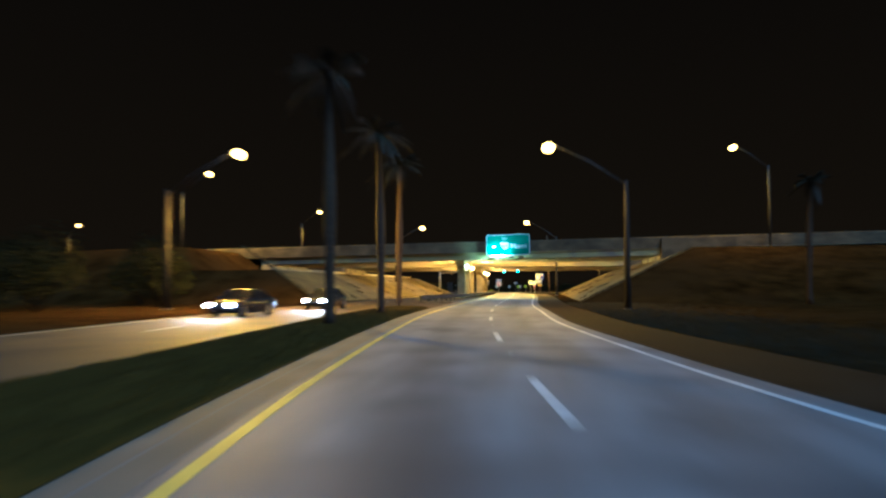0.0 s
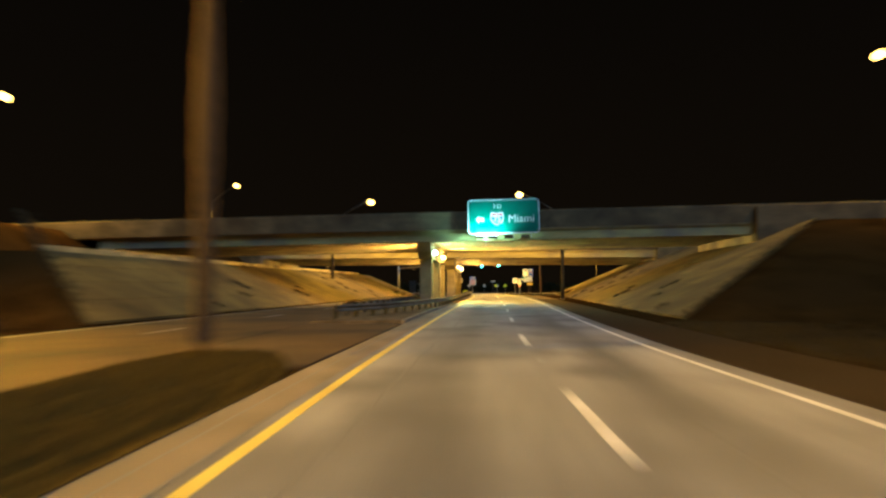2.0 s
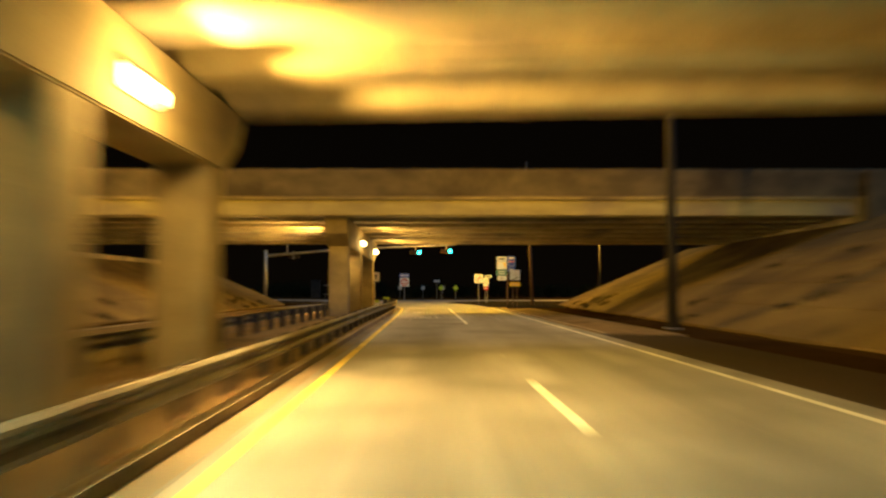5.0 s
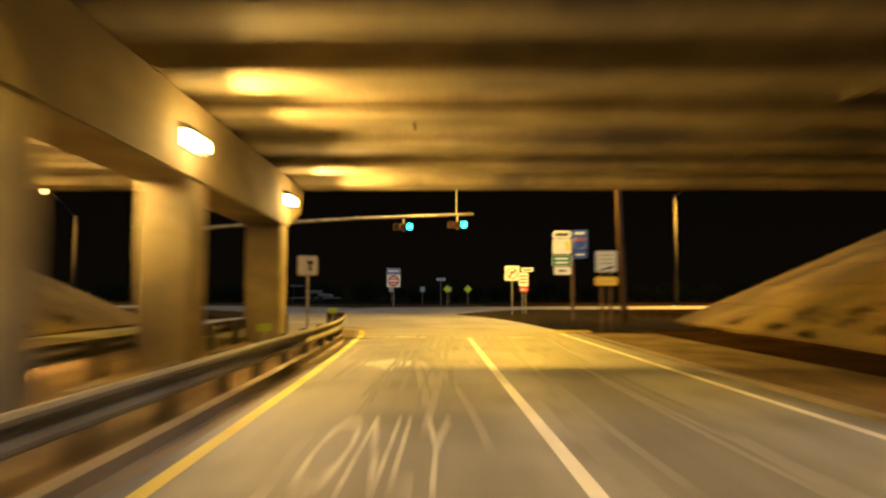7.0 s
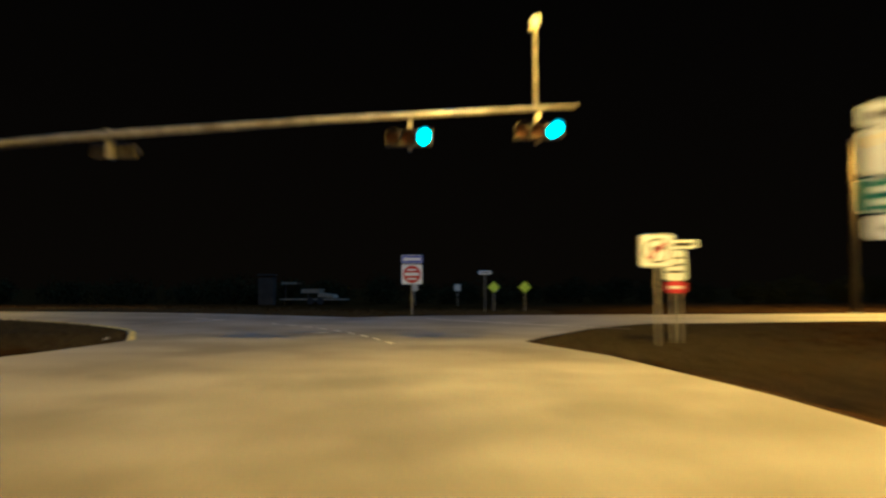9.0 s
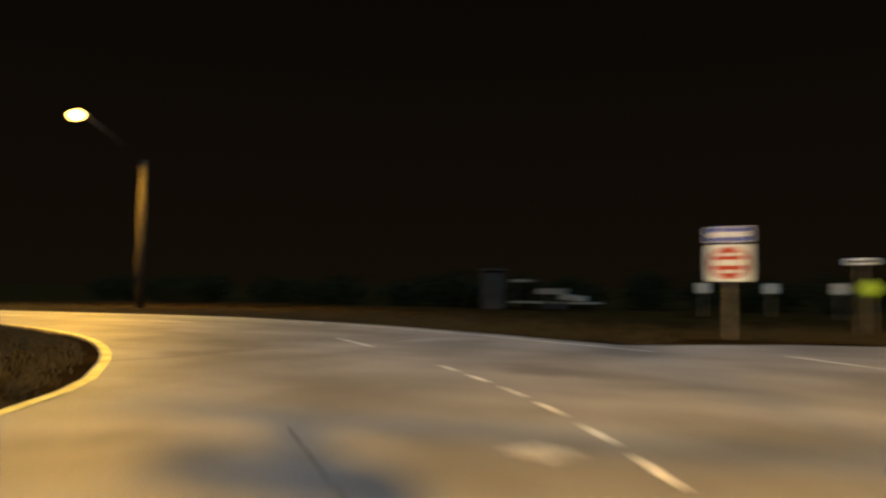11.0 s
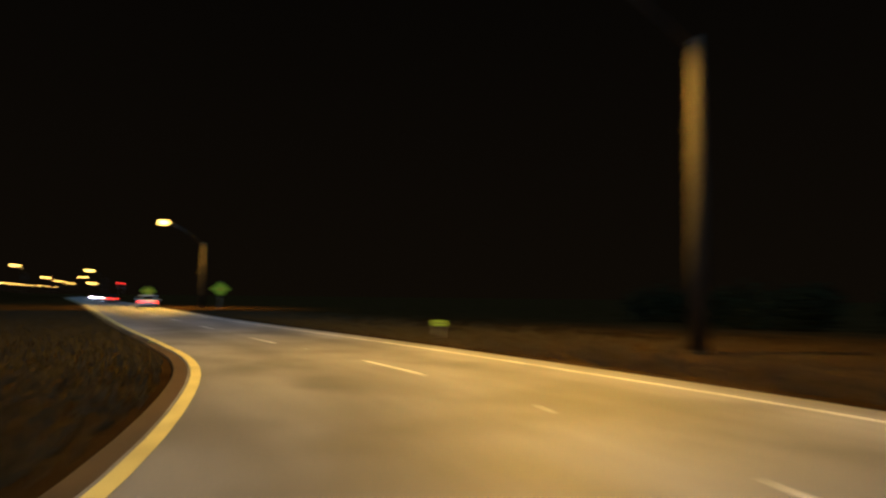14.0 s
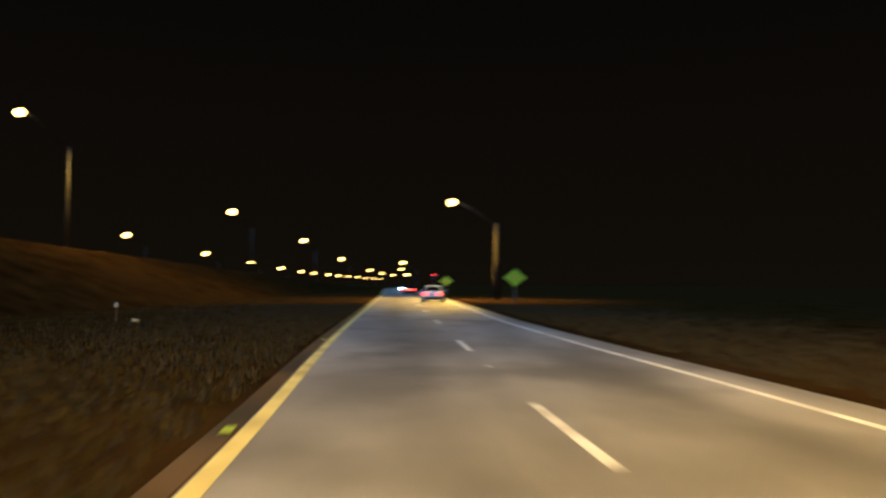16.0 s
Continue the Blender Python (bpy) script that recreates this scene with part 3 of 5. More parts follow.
# opposite carriageway
OPP_R = smooth_line([(7.5, -150), (3.4, -120), (-0.6, -92), (-1.7, -80), (-3.6, -60), (-4.4, -44), (-5.2, -28), (-5.8, -8), (-5.9, 10), (-6.1, 40), (-6.3, 55.6)])
OPP_L = smooth_line([(0.0, -150), (-4.2, -120), (-8.2, -92), (-9.6, -80), (-11.6, -60), (-12.3, -44), (-12.5, -28), (-12.6, -8), (-12.7, 10), (-12.8, 40), (-12.9, 55.6)])
opp = part("road_opposite", ribbon(bmesh.new(), resampled(OPP_L, 120), resampled(OPP_R, 120), -0.003, 0.05), OLD_ASPHALT)
tagged(opp, "opposite carriageway of worn asphalt", "road", kind="structure")
mid = (resampled(OPP_L, 120) + resampled(OPP_R, 120)) / 2
for k in range(16):
    stripe(cut(mid, 6 + k * 12.19, 9 + k * 12.19), 0.13, opp, "lane_dash", WORN_LINE)
stripe(shifted(resampled(OPP_L, 120), 0.45), 0.12, opp, "edge_line", WORN_LINE)
# turning gap in the median and the sandy strip between the rails
bm = ribbon(bmesh.new(), [(-4.3, -43.6), (-4.9, -36), (-5.2, -28)], [(-0.9, -43.6), (-1.1, -36), (-1.35, -28)], -0.012, 0.04)
tagged(part("median_opening", bm, OLD_ASPHALT), "asphalt turning gap in the grass median", "road", kind="structure")
ml = smooth_line([(-5.2, -27.9), (-5.8, -8), (-5.9, 10), (-6.1, 40), (-6.25, 54)])
mr = np.array([(x - 0.01, y) for x, y in kerb_l if -28 < y < 54.5])
bm = ribbon(bmesh.new(), resampled(ml, 60), resampled(mr, 60), 0.06, 0.12)
tagged(part("median_strip", bm, GRAVEL), "bare sandy median under the bridges", "median", kind="structure")
gl = [p for p in resampled(OPP_R, 200) if p[1] < -46.5]
ml2 = np.array(gl)
yl2 = shifted(resampled(YELLOW, 400), -0.99)
mr2 = np.array([[np.interp(p[1], yl2[:, 1], yl2[:, 0]), p[1]] for p in ml2])
nose = [(-4.45, -44.0), (-4.3, -42.0), (-3.8, -41.1), (-3.35, -40.9)], [(-0.9, -44.6), (-1.5, -42.9), (-2.2, -41.6), (-2.9, -41.0)]
bm = ribbon(bmesh.new(), list(ml2 + [0.1, 0]) + nose[0], list(mr2) + nose[1], 0.022, 0.09)
tagged(part("median_lawn", bm, LAWN), "mown green grass median with a rounded end", "median", kind="structure")

# ---- bridges
def bridge(y0, y1, columns, col_x, split, fall=0.0, grade=0.0):
    """A motorway bridge: deck, girders, parapets, one row of columns in the median, end walls."""
    b = thing("bridge", 0, 0, 0, 0, "weathered concrete motorway bridge lit by sodium wall lamps", "bridge", "twin motorway bridges")
    xa, xb = -31.0, 22.5
    part("deck", boxed(-60, y0 + 0.15, 6.36, 60, y1 - 0.15, 6.58), CONCRETE, b)
    ng = 8 if y1 - y0 > 18 else 7
    for k in range(ng):
        y = y0 + 0.75 + k * (y1 - y0 - 1.5) / (ng - 1)
        prof = [(-0.5, 5.35), (0.5, 5.35), (0.5, 5.5), (0.14, 5.66), (0.14, 6.12), (0.36, 6.24), (0.36, 6.362), (-0.36, 6.362), (-0.36, 6.24), (-0.14, 6.12), (-0.14, 5.66), (-0.5, 5.5)]
        if k in (0, ng - 1):
            q = 1 if k == 0 else -1
            prof = [(-0.60 * q, 5.37), (-0.56 * q, 5.33), (0.36 * q, 5.33), (0.40 * q, 5.37), (0.40 * q, 6.362), (-0.60 * q, 6.362)]
        part("girder" if 0 < k < ng - 1 else "fascia_beam", prism(bmesh.new(), [(y + p, z) for p, z in prof], "x", xa, xb), FASCIA if k == 0 else CONCRETE, b)
    for x in (-14.5, 9.0):
        for k in range(ng - 1):
            ya, yb = y0 + 0.75 + k * (y1 - y0 - 1.5) / (ng - 1), y0 + 0.75 + (k + 1) * (y1 - y0 - 1.5) / (ng - 1)
            part("diaphragm", boxed(x - 0.12, ya + (0.41 if k == 0 else 0.15), 5.72, x + 0.12, yb - (0.41 if k == ng - 2 else 0.15), 6.355), CONCRETE, b)
    # parapets
    for side, y in ((-1, y0), (1, y1)):
        prof = [(0, 6.32), (0, 7.72), (0.10, 7.78), (0.30, 7.78), (0.36, 7.72), (0.42, 7.1), (0.5, 6.6), (0.5, 6.32)]
        edges = [(-60, split), (split + 0.03, 60)] if split is not None and side < 0 else [(-60, -20), (-19.97, 20), (20.03, 60)]
        for i, (xa2, xb2) in enumerate(edges):
            off = -0.22 if (split is not None and side < 0 and i == 0) else 0.0
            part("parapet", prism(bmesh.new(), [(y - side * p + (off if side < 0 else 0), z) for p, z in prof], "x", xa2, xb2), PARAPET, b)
        part("edge_beam", boxed(-60, min(y, y - side * 0.4) + 0.03, 6.2, 60, max(y, y - side * 0.4) - 0.03, 6.36), CONCRETE, b)
    # median bent: one long cap on columns, its raked ends shallower than its middle
    side = [(y0 + 0.35, 5.335), (y0 + 0.75, 4.45), (columns[0] - 0.42, 3.82), (columns[-1] + 0.42, 3.82), (y1 - 0.75, 4.45), (y1 - 0.35, 5.335)]
    bm = prism(bmesh.new(), side, "x", col_x[0] - 0.1, col_x[1] + 0.03)
    bmesh.ops.bevel(bm, geom=[e for e in bm.edges if abs(e.verts[0].co.x - e.verts[1].co.x) < 0.01], offset=0.03, segments=2, affect="EDGES")
    part("pier_cap", bm, CONCRETE, b)
    for y in columns:
        part("column", boxed(col_x[0], y - 0.42, 0.0, col_x[1], y + 0.42, 3.83, 0.07), CONCRETE, b)
    for x, s in ((xa, -1), (xb, 1)):
        part("abutment", boxed(min(x, x + s * 1.2), y0 + 0.1, 3.8, max(x, x + s * 1.2), y1 - 0.1, 6.355, 0.03), CONCRETE, b)
        for y, q in ((y0, -1), (y1, 1)):
            if x < 0 and y0 < 20:
                continue
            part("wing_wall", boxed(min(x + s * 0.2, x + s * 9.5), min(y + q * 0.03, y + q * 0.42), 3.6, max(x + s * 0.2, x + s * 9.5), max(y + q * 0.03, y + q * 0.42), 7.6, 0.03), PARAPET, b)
    for ob in b.children:
        for v in ob.data.vertices:
            if v.co.z > 3.0:
                v.co.z -= fall * (v.co.y - y0)
            if v.co.z > 4.9:  # the motorway climbs eastwards
                v.co.z += grade * (v.co.x - 6.5)
    return b


bridge(1.2, 17.7, (3.3, 10.4, 15.6), (-4.4, -3.4), -1.15, grade=0.0165)
second = bridge(39.0, 56.6, (40.8, 46.6, 53.7), (-5.33, -4.28), None, 0.026)
part("drain_pipe", tube(bmesh.new(), [(-0.13, 48.0, 6.15), (-0.13, 48.0, 5.02)], 0.045, 10), DARK_METAL, second, "dark drain pipe stub")
for y0, y1 in ((1.7, 17.2), (39.5, 56.1)):
    for xa, xb in ((-420, -60), (60, 260)):
        xs = np.linspace(xa, xb, 60)
        bm = bmesh.new()
        va = [bm.verts.new((x, y0, top_of(x) + 0.06)) for x in xs]
        vb = [bm.verts.new((x, y1, top_of(x) + 0.06)) for x in xs]
        for i in range(59):
            bm.faces.new((va[i], va[i + 1], vb[i + 1], vb[i]))
        tagged(part("road_motorway", bm, OLD_ASPHALT), "motorway carriageway on the embankment", "road", kind="structure")


# ---- wall lamps on the pier caps
def wall_lamp(x, y, z, turn, lens, colour, power, label):
    """A wall pack on the face of a pier cap: back plate, hooded housing, ribbed lens."""
    w = thing("wall_lamp", x, y, z, turn, label, "wall lamp", "wall lamps under the bridges")
    part("back_plate", boxed(0.0, -0.30, -0.22, 0.03, 0.30, 0.22, 0.006), DARK_METAL, w)
    part("housing", prism(bmesh.new(), [(0.03, 0.22), (0.15, 0.20), (0.21, 0.12), (0.21, 0.09), (0.03, 0.09)], "y", -0.27, 0.27), DARK_METAL, w)
    part("lens", prism(bmesh.new(), [(0.032, 0.085), (0.22, 0.085), (0.30, 0.02), (0.28, -0.14), (0.16, -0.21), (0.032, -0.21)], "y", -0.26, 0.26), lens, w, "glowing ribbed lens")
    for k in range(6):
        part("rib", boxed(0.03, -0.25 + k * 0.1 - 0.006, -0.222, 0.305, -0.25 + k * 0.1 + 0.006, -0.208), DARK_METAL, w)
    f = radians(turn)
    c, q = math.cos(f), math.sin(f)
    for o in (bulb((x + 0.62 * c, y + 0.62 * q, z - 0.12), power * 0.06, colour, 0.16),
              spot((x + 0.40 * c, y + 0.40 * q, z - 0.05), (x + 12 * c, y + 12 * q, z - 2.0), power, colour, 150, 0.18)):
        o.parent = w
        o.matrix_parent_inverse = w.matrix_world.inverted()
    return w


WARM = (1.0, 0.55, 0.12)
warm_label, far_side = "warm yellow wall lamp on a concrete pier cap", "warm yellow wall lamp facing the opposite carriageway"
wall_lamp(-3.37, 4.3, 4.47, 0, LENS_COOL, (0.60, 1.0, 0.50), PACK * 0.42, "cool white wall lamp on a concrete pier cap")
for x, y, z, p in ((-3.37, 11.9, 4.37, 1.7), (-4.25, 45.83, 4.33, 0.45), (-4.25, 53.7, 4.22, 0.5)):
    wall_lamp(x, y, z, 0, LENS_PACK, WARM, PACK * p, warm_label)
for x, y, z, p in ((-4.5, 6.5, 4.45, 1.35), (-5.43, 45.3, 3.99, 1.5)):
    wall_lamp(x, y, z, 180, LENS_PACK, WARM, PACK * p, far_side)


# ---- street lamps
def street_lamp(base, head, lit, label, pole_r=0.17, material=None, power=1.0, lens=1.0):
    """Pole, rising arm and a cobra head."""
    bx, by, bz = base
    s = thing("street_lamp", bx, by, bz, 0, label, "street lamp", "street lamps")
    d = Vector((head[0] - bx, head[1] - by, head[2] - bz))
    reach = math.hypot(d.x, d.y)
    top = d.z - 0.5 * reach if reach > 2 else d.z - 0.6
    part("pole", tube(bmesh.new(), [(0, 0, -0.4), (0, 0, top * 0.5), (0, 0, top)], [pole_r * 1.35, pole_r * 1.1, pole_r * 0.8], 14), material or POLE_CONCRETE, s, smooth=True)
    h = Vector((d.x, d.y, 0)).normalized()
    arm = [Vector((0, 0, top - 0.3)) + h * 0.0, Vector((0, 0, top + 0.26 * reach)) + h * reach * 0.45, Vector((0, 0, d.z)) + h * (reach - 0.5)]
    part("arm", tube(bmesh.new(), arm, [0.06, 0.05, 0.04], 8), DARK_METAL, s, smooth=True)
    part("base_plate", boxed(-0.25, -0.25, 0, 0.25, 0.25, 0.05, 0.01), STEEL, s)
    turn = pose(d.x, d.y, d.z, 0, 0, math.degrees(math.atan2(d.y, d.x)))
    bm = prism(bmesh.new(), [(-0.55, 0.0), (-0.4, 0.10), (0.1, 0.16), (0.38, 0.06), (0.42, -0.02), (-0.5, -0.04)], "y", -0.17, 0.17)
    bm.transform(turn)
    part("head", bm, ALUMINIUM, s)
    bm = bmesh.new()
    bmesh.ops.create_uvsphere(bm, u_segments=16, v_segments=10, radius=1.0)
    bm.transform(turn @ Matrix.Translation((0.05, 0, -0.10)) @ Matrix.Diagonal((0.46 * lens, 0.42 * lens, 0.33 * lens, 1)))
    part("lens", bm, LENS_SODIUM, s, "glowing sodium lens", smooth=True)
    if lit:
        o = spot((head[0], head[1], head[2] - 0.24 - 0.36 * lens), (head[0] + h.x * 2.2, head[1] + h.y * 2.2, head[2] - 10), STREET * power, SODIUM, 166, 0.3)  # little light falls behind the head
        o.parent = s
        o.matrix_parent_inverse = s.matrix_world.inverted()
    return s


road_label = "tall concrete street lamp with a glowing sodium head"
for base, head, p in (((12.9, -46, 0), (7.8, -45.6, 11.25), 0.2), ((-19.0, -48, 0), (-13.9, -47.8, 11.0), 1.15), ((9.6, 29.3, 0.0), (4.6, 31.5, 13.0), 0.5),
                      ((-18.9, 30.5, 2.4), (-14.2, 31, 12.2), 0.6), ((-39.7, 108.5, 0), (-40.7, 104.3, 11.7), 0.95), ((-114.5, 102.2, 0), (-115, 97.6, 10.3), 1.1), ((22.4, 101.5, 0), (24.8, 100.5, 12.1), 3.2)):
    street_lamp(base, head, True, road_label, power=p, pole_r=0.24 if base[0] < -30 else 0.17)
far_label = "dull metal motorway lamp on the embankment, lit"
for base, head, p in (((-42.9, -1.5, 6.4), (-38.4, -2.7, 17.3), 1.0), ((36, 0.2, 6.5), (31.5, -0.8, 19.3), 0.35), ((-45.5, 56, 6.0), (-41, 54.5, 18), 0.7),
                        ((-106, 62, 4.5), (-102, 59.7, 16.4), 0.7)):
    street_lamp(base, head, True, far_label, 0.11, DARK_METAL, p)
for k, (x, z) in enumerate(((-166, 14.3), (-230, 13.2), (-300, 10.8), (-400, 8.8), (-470, 8.4), (-560, 8.4))):
    street_lamp((x - 4, 60.4 - 0.012 * x, top_of(x) if x > -425 else -0.06), (x, 57.9 - 0.012 * x, z), False, far_label, 0.11, DARK_METAL, lens=1.5)
for k, (x, z) in enumerate(((-194, 12.0), (-245, 10.2), (-293, 9.2), (-339, 8.2), (-381, 7.6), (-416, 7.4), (-461, 7.3), (-501, 7.2), (-550, 7.2), (-600, 7.2), (-660, 7.3), (-730, 7.5), (-800, 7.7))):
    street_lamp((x - 4, 29.4 - 0.012 * x, top_of(x) - 0.02 if x > -425 else -0.06), (x, 26.9 - 0.012 * x, z), False, far_label, 0.11, DARK_METAL, lens=1.5)
for x, y, z in ((-300, 84, 9.6), (-450, 76, 10.4), (-360, 83, 6.0)):
    street_lamp((x + 1, y + 5, -0.06), (x, y, z), False, far_label, 0.11, DARK_METAL, lens=1.5)


# ---- overhead direction sign
sign = thing("direction_sign", 2.72, -0.05, 7.16, 0, "green overhead motorway direction sign lit from below", "road sign")
sign.matrix_world = pose(2.72, -0.05, 7.12, 0, -1.15, 0)  # level with the bridge, which climbs eastwards
w, h = 2.9, 1.41
bm = boxed(-w, 0, -h, w, 0.06, h)
vert = [e for e in bm.edges if abs((e.verts[0].co - e.verts[1].co).y) > 0.03]
bmesh.ops.bevel(bm, geom=vert, offset=0.28, segments=6, affect="EDGES")
part("panel", bm, SIGN_GREEN, sign)


def ring(bm, w, h, r, t, y, depth):
    """A rounded rectangular border."""
    def outline(w, h, r):
        o = []
        for cx, cz, a0 in ((w - r, h - r, 0), (-w + r, h - r, 90), (-w + r, -h + r, 180), (w - r, -h + r, 270)):
            o += [(cx + r * math.cos(radians(a0 + k * 15)), cz + r * math.sin(radians(a0 + k * 15))) for k in range(7)]
        return o
    a, b = outline(w, h, r), outline(w - t, h - t, max(0.02, r - t))
    va, vb = [bm.verts.new((x, y, z)) for x, z in a], [bm.verts.new((x, y, z)) for x, z in b]
    vc = [bm.verts.new((x, y + depth, z)) for x, z in a]
    n = len(a)
    for k in range(n):
        bm.faces.new((va[k], va[(k + 1) % n], vb[(k + 1) % n], vb[k]))
        bm.faces.new((va[k], vc[k], vc[(k + 1) % n], va[(k + 1) % n]))
    bmesh.ops.recalc_face_normals(bm, faces=bm.faces)
    return bm


part("border", ring(bmesh.new(), w - 0.03, h - 0.03, 0.27, 0.075, -0.006, 0.004), SIGN_WHITE, sign)
up = pose(0, 0, 0, 90, 0, 0)
lettering("Miami", 0.88, SIGN_WHITE, sign, Matrix.Translation((1.42, -0.008, -0.21)) @ up, "place_name")
lettering("TO", 0.50, SIGN_WHITE, sign, Matrix.Translation((-0.50, -0.008, 0.80)) @ up, "word")
bm = prism(bmesh.new(), [(-2.25, -0.21), (-1.94, 0.09), (-1.98, -0.11), (-1.57, -0.04), (-1.57, -0.38), (-1.98, -0.31), (-1.94, -0.51)], "y", -0.010, -0.004)
part("arrow", bm, SIGN_WHITE, sign)


def shield(cx, cz, s, y, parent, body, crown, text):
    out = [(-0.5, 0.36), (-0.42, 0.5), (0, 0.44), (0.42, 0.5), (0.5, 0.36), (0.5, 0.0), (0.38, -0.3), (0, -0.52), (-0.38, -0.3), (-0.5, 0.0)]
    part("shield", prism(bmesh.new(), [(cx + x * s * 1.06, cz + z * s * 1.06) for x, z in out], "y", y - 0.005, y), SIGN_WHITE, parent, "white-edged route shield")
    part("shield_field", prism(bmesh.new(), [(cx + x * s * 0.94, cz + min(z, 0.22) * s * 0.94) for x, z in out], "y", y - 0.009, y - 0.004), body, parent)
    part("shield_crown", prism(bmesh.new(), [(cx + x * s, cz + z * s) for x, z in ((-0.46, 0.25), (-0.46, 0.36), (-0.4, 0.45), (0, 0.39), (0.4, 0.45), (0.46, 0.36), (0.46, 0.25))], "y", y - 0.009, y - 0.004), crown, parent)
    if text:
        lettering(text, s * 0.62, SIGN_WHITE, parent, Matrix.Translation((cx, y - 0.012, cz - 0.06 * s)) @ up, "route_number")


shield(-0.51, -0.16, 1.0, -0.004, sign, SIGN_BLUE, SIGN_RED, "75")
for x in (-2.2, -0.75, 0.75, 2.2):
    part("bracket", boxed(x - 0.05, 0.06, -1.75, x + 0.05, 1.15, -1.65), STEEL, sign)
    part("strut", boxed(x - 0.05, 0.06, -1.7, x + 0.05, 0.16, 1.2), STEEL, sign)
    part("light_arm", tube(bmesh.new(), [(x, 0.08, -1.60), (x, -0.55, -1.78), (x, -0.95, -1.80)], 0.03, 8), STEEL, sign)
part("drop_post", boxed(-1.50, 0.10, -2.35, -1.43, 0.18, -1.4), STEEL, sign)
for i, x in enumerate((-1.88, -0.83, 0.43, 1.72)):
    f = thing("sign_light", 2.72 + x, -0.95, 5.42, 0, "white floodlight below the sign, on" if i < 2 else "floodlight below the sign, off", "floodlight", "floodlights below the sign")
    bm = prism(bmesh.new(), [(-0.20, -0.05), (0.20, -0.12), (0.24, 0.06), (-0.14, 0.14)], "x", -0.34, 0.34)
    part("housing", bm, DARK_METAL if i < 2 else WOOD, f)
    bm = prism(bmesh.new(), [(-0.13, 0.142), (0.22, 0.07), (0.22, 0.09), (-0.13, 0.165)], "x", -0.30, 0.30)
    part("lens", bm, LENS_COOL if i < 2 else LENS_OFF, f)
    if i < 2:
        o = spot((2.72 + x, -0.72, 5.62), (2.72 + x, 0.55, 6.65), SIGNLAMP, (0.42, 1.0, 0.80), 150, 0.08)
        o.parent = f
        o.matrix_parent_inverse = f.matrix_world.inverted()


# ---- guard rails
def guard_rail(points, label, z=0.0):
    """A W-beam on posts along a line."""
    line = smooth_line(points, 0.6)
    g = thing("guard_rail", 0, 0, 0, 0, label, "guard rail", "guard rails of the median")
    prof = [(0.0, 0.38), (0.03, 0.385), (0.08, 0.415), (0.08, 0.455), (0.012, 0.50), (0.0, 0.52), (0.0, 0.55), (0.012, 0.57), (0.08, 0.615), (0.08, 0.655), (0.03, 0.685), (0.0, 0.69)]
    total = float(np.linalg.norm(np.diff(line, axis=0), axis=1).sum())
    seg, a = 3.81, 0.0
    while a < total - 0.3:
        b = min(a + seg, total)
        p = cut(line, a, b, 0.5)
        bm = bmesh.new()
        rows = []
        for o, h in prof:
            q = shifted(p, o)
            rows.append([bm.verts.new((v[0], v[1], z + h)) for v in q])
        back = []
        for o, h in prof:
            q = shifted(p, o - 0.008)
            back.append([bm.verts.new((v[0], v[1], z + h)) for v in q])
        for r in (rows, back):
            for r0, r1 in zip(r, r[1:]):
                for k in range(len(p) - 1):
                    bm.faces.new((r0[k], r0[k + 1], r1[k + 1], r1[k]))
        for k in range(len(p) - 1):
            bm.faces.new((rows[-1][k], rows[-1][k + 1], back[-1][k + 1], back[-1][k]))
        part("beam", bm, RAIL_STEEL, g, smooth=False)
        a = b
    n = int(total / 1.905)
    q = cut(line, 0.3, total - 0.3, (total - 0.6) / n)
    side = shifted(q, -0.16)
    for k in range(len(q)):
        d = q[k] - side[k]
        m = pose(side[k][0], side[k][1], 0, 0, 0, math.degrees(math.atan2(d[1], d[0])))
        bm = boxed(-0.09, -0.075, -0.06, 0.07, 0.075, z + 0.68, 0.008)
        bm.transform(m)
        part("post", bm, DARK_METAL, g)
        bm = boxed(0.072, -0.07, z + 0.40, 0.155, 0.07, z + 0.67)
        bm.transform(m)
        part("spacer_block", bm, DARK_METAL, g)
    return g


guard_rail([(-4.6, -26), (-3.4, -21.5), (-2.65, -15.5), (-1.95, -7.5), (-1.72, -1), (-1.8, 6), (-2.0, 18), (-2.2, 26), (-2.36, 33), (-2.42, 44), (-2.45, 51), (-2.66, 54.3), (-2.98, 57), (-3.3, 59.0), (-4.0, 60.1)], "galvanised steel guard rail along the median, curved at its end")
guard_rail([(-5.35, 58.2), (-5.4, 50), (-5.45, 30), (-5.3, 12), (-5.1, 0), (-5.0, -12), (-5.2, -22)], "galvanised steel guard rail beside the opposite carriageway")


def delineator(x, y, h):
    d = thing("delineator", x, y, 0, 0, "thin post with a lime yellow reflector", "delineator", "delineators on the median")
    part("post", boxed(-0.03, -0.015, -0.03, 0.03, 0.015, h), STEEL, d)
    part("reflector", boxed(-0.14, -0.03, h - 0.17, 0.14, -0.016, h, 0.004), SIGN_LIME, d)


for x, y, h in ((-3.5, 48.6, 0.78), (-3.62, 58.6, 0.84), (-4.0, 60.6, 0.82)):
    delineator(x, y, h)


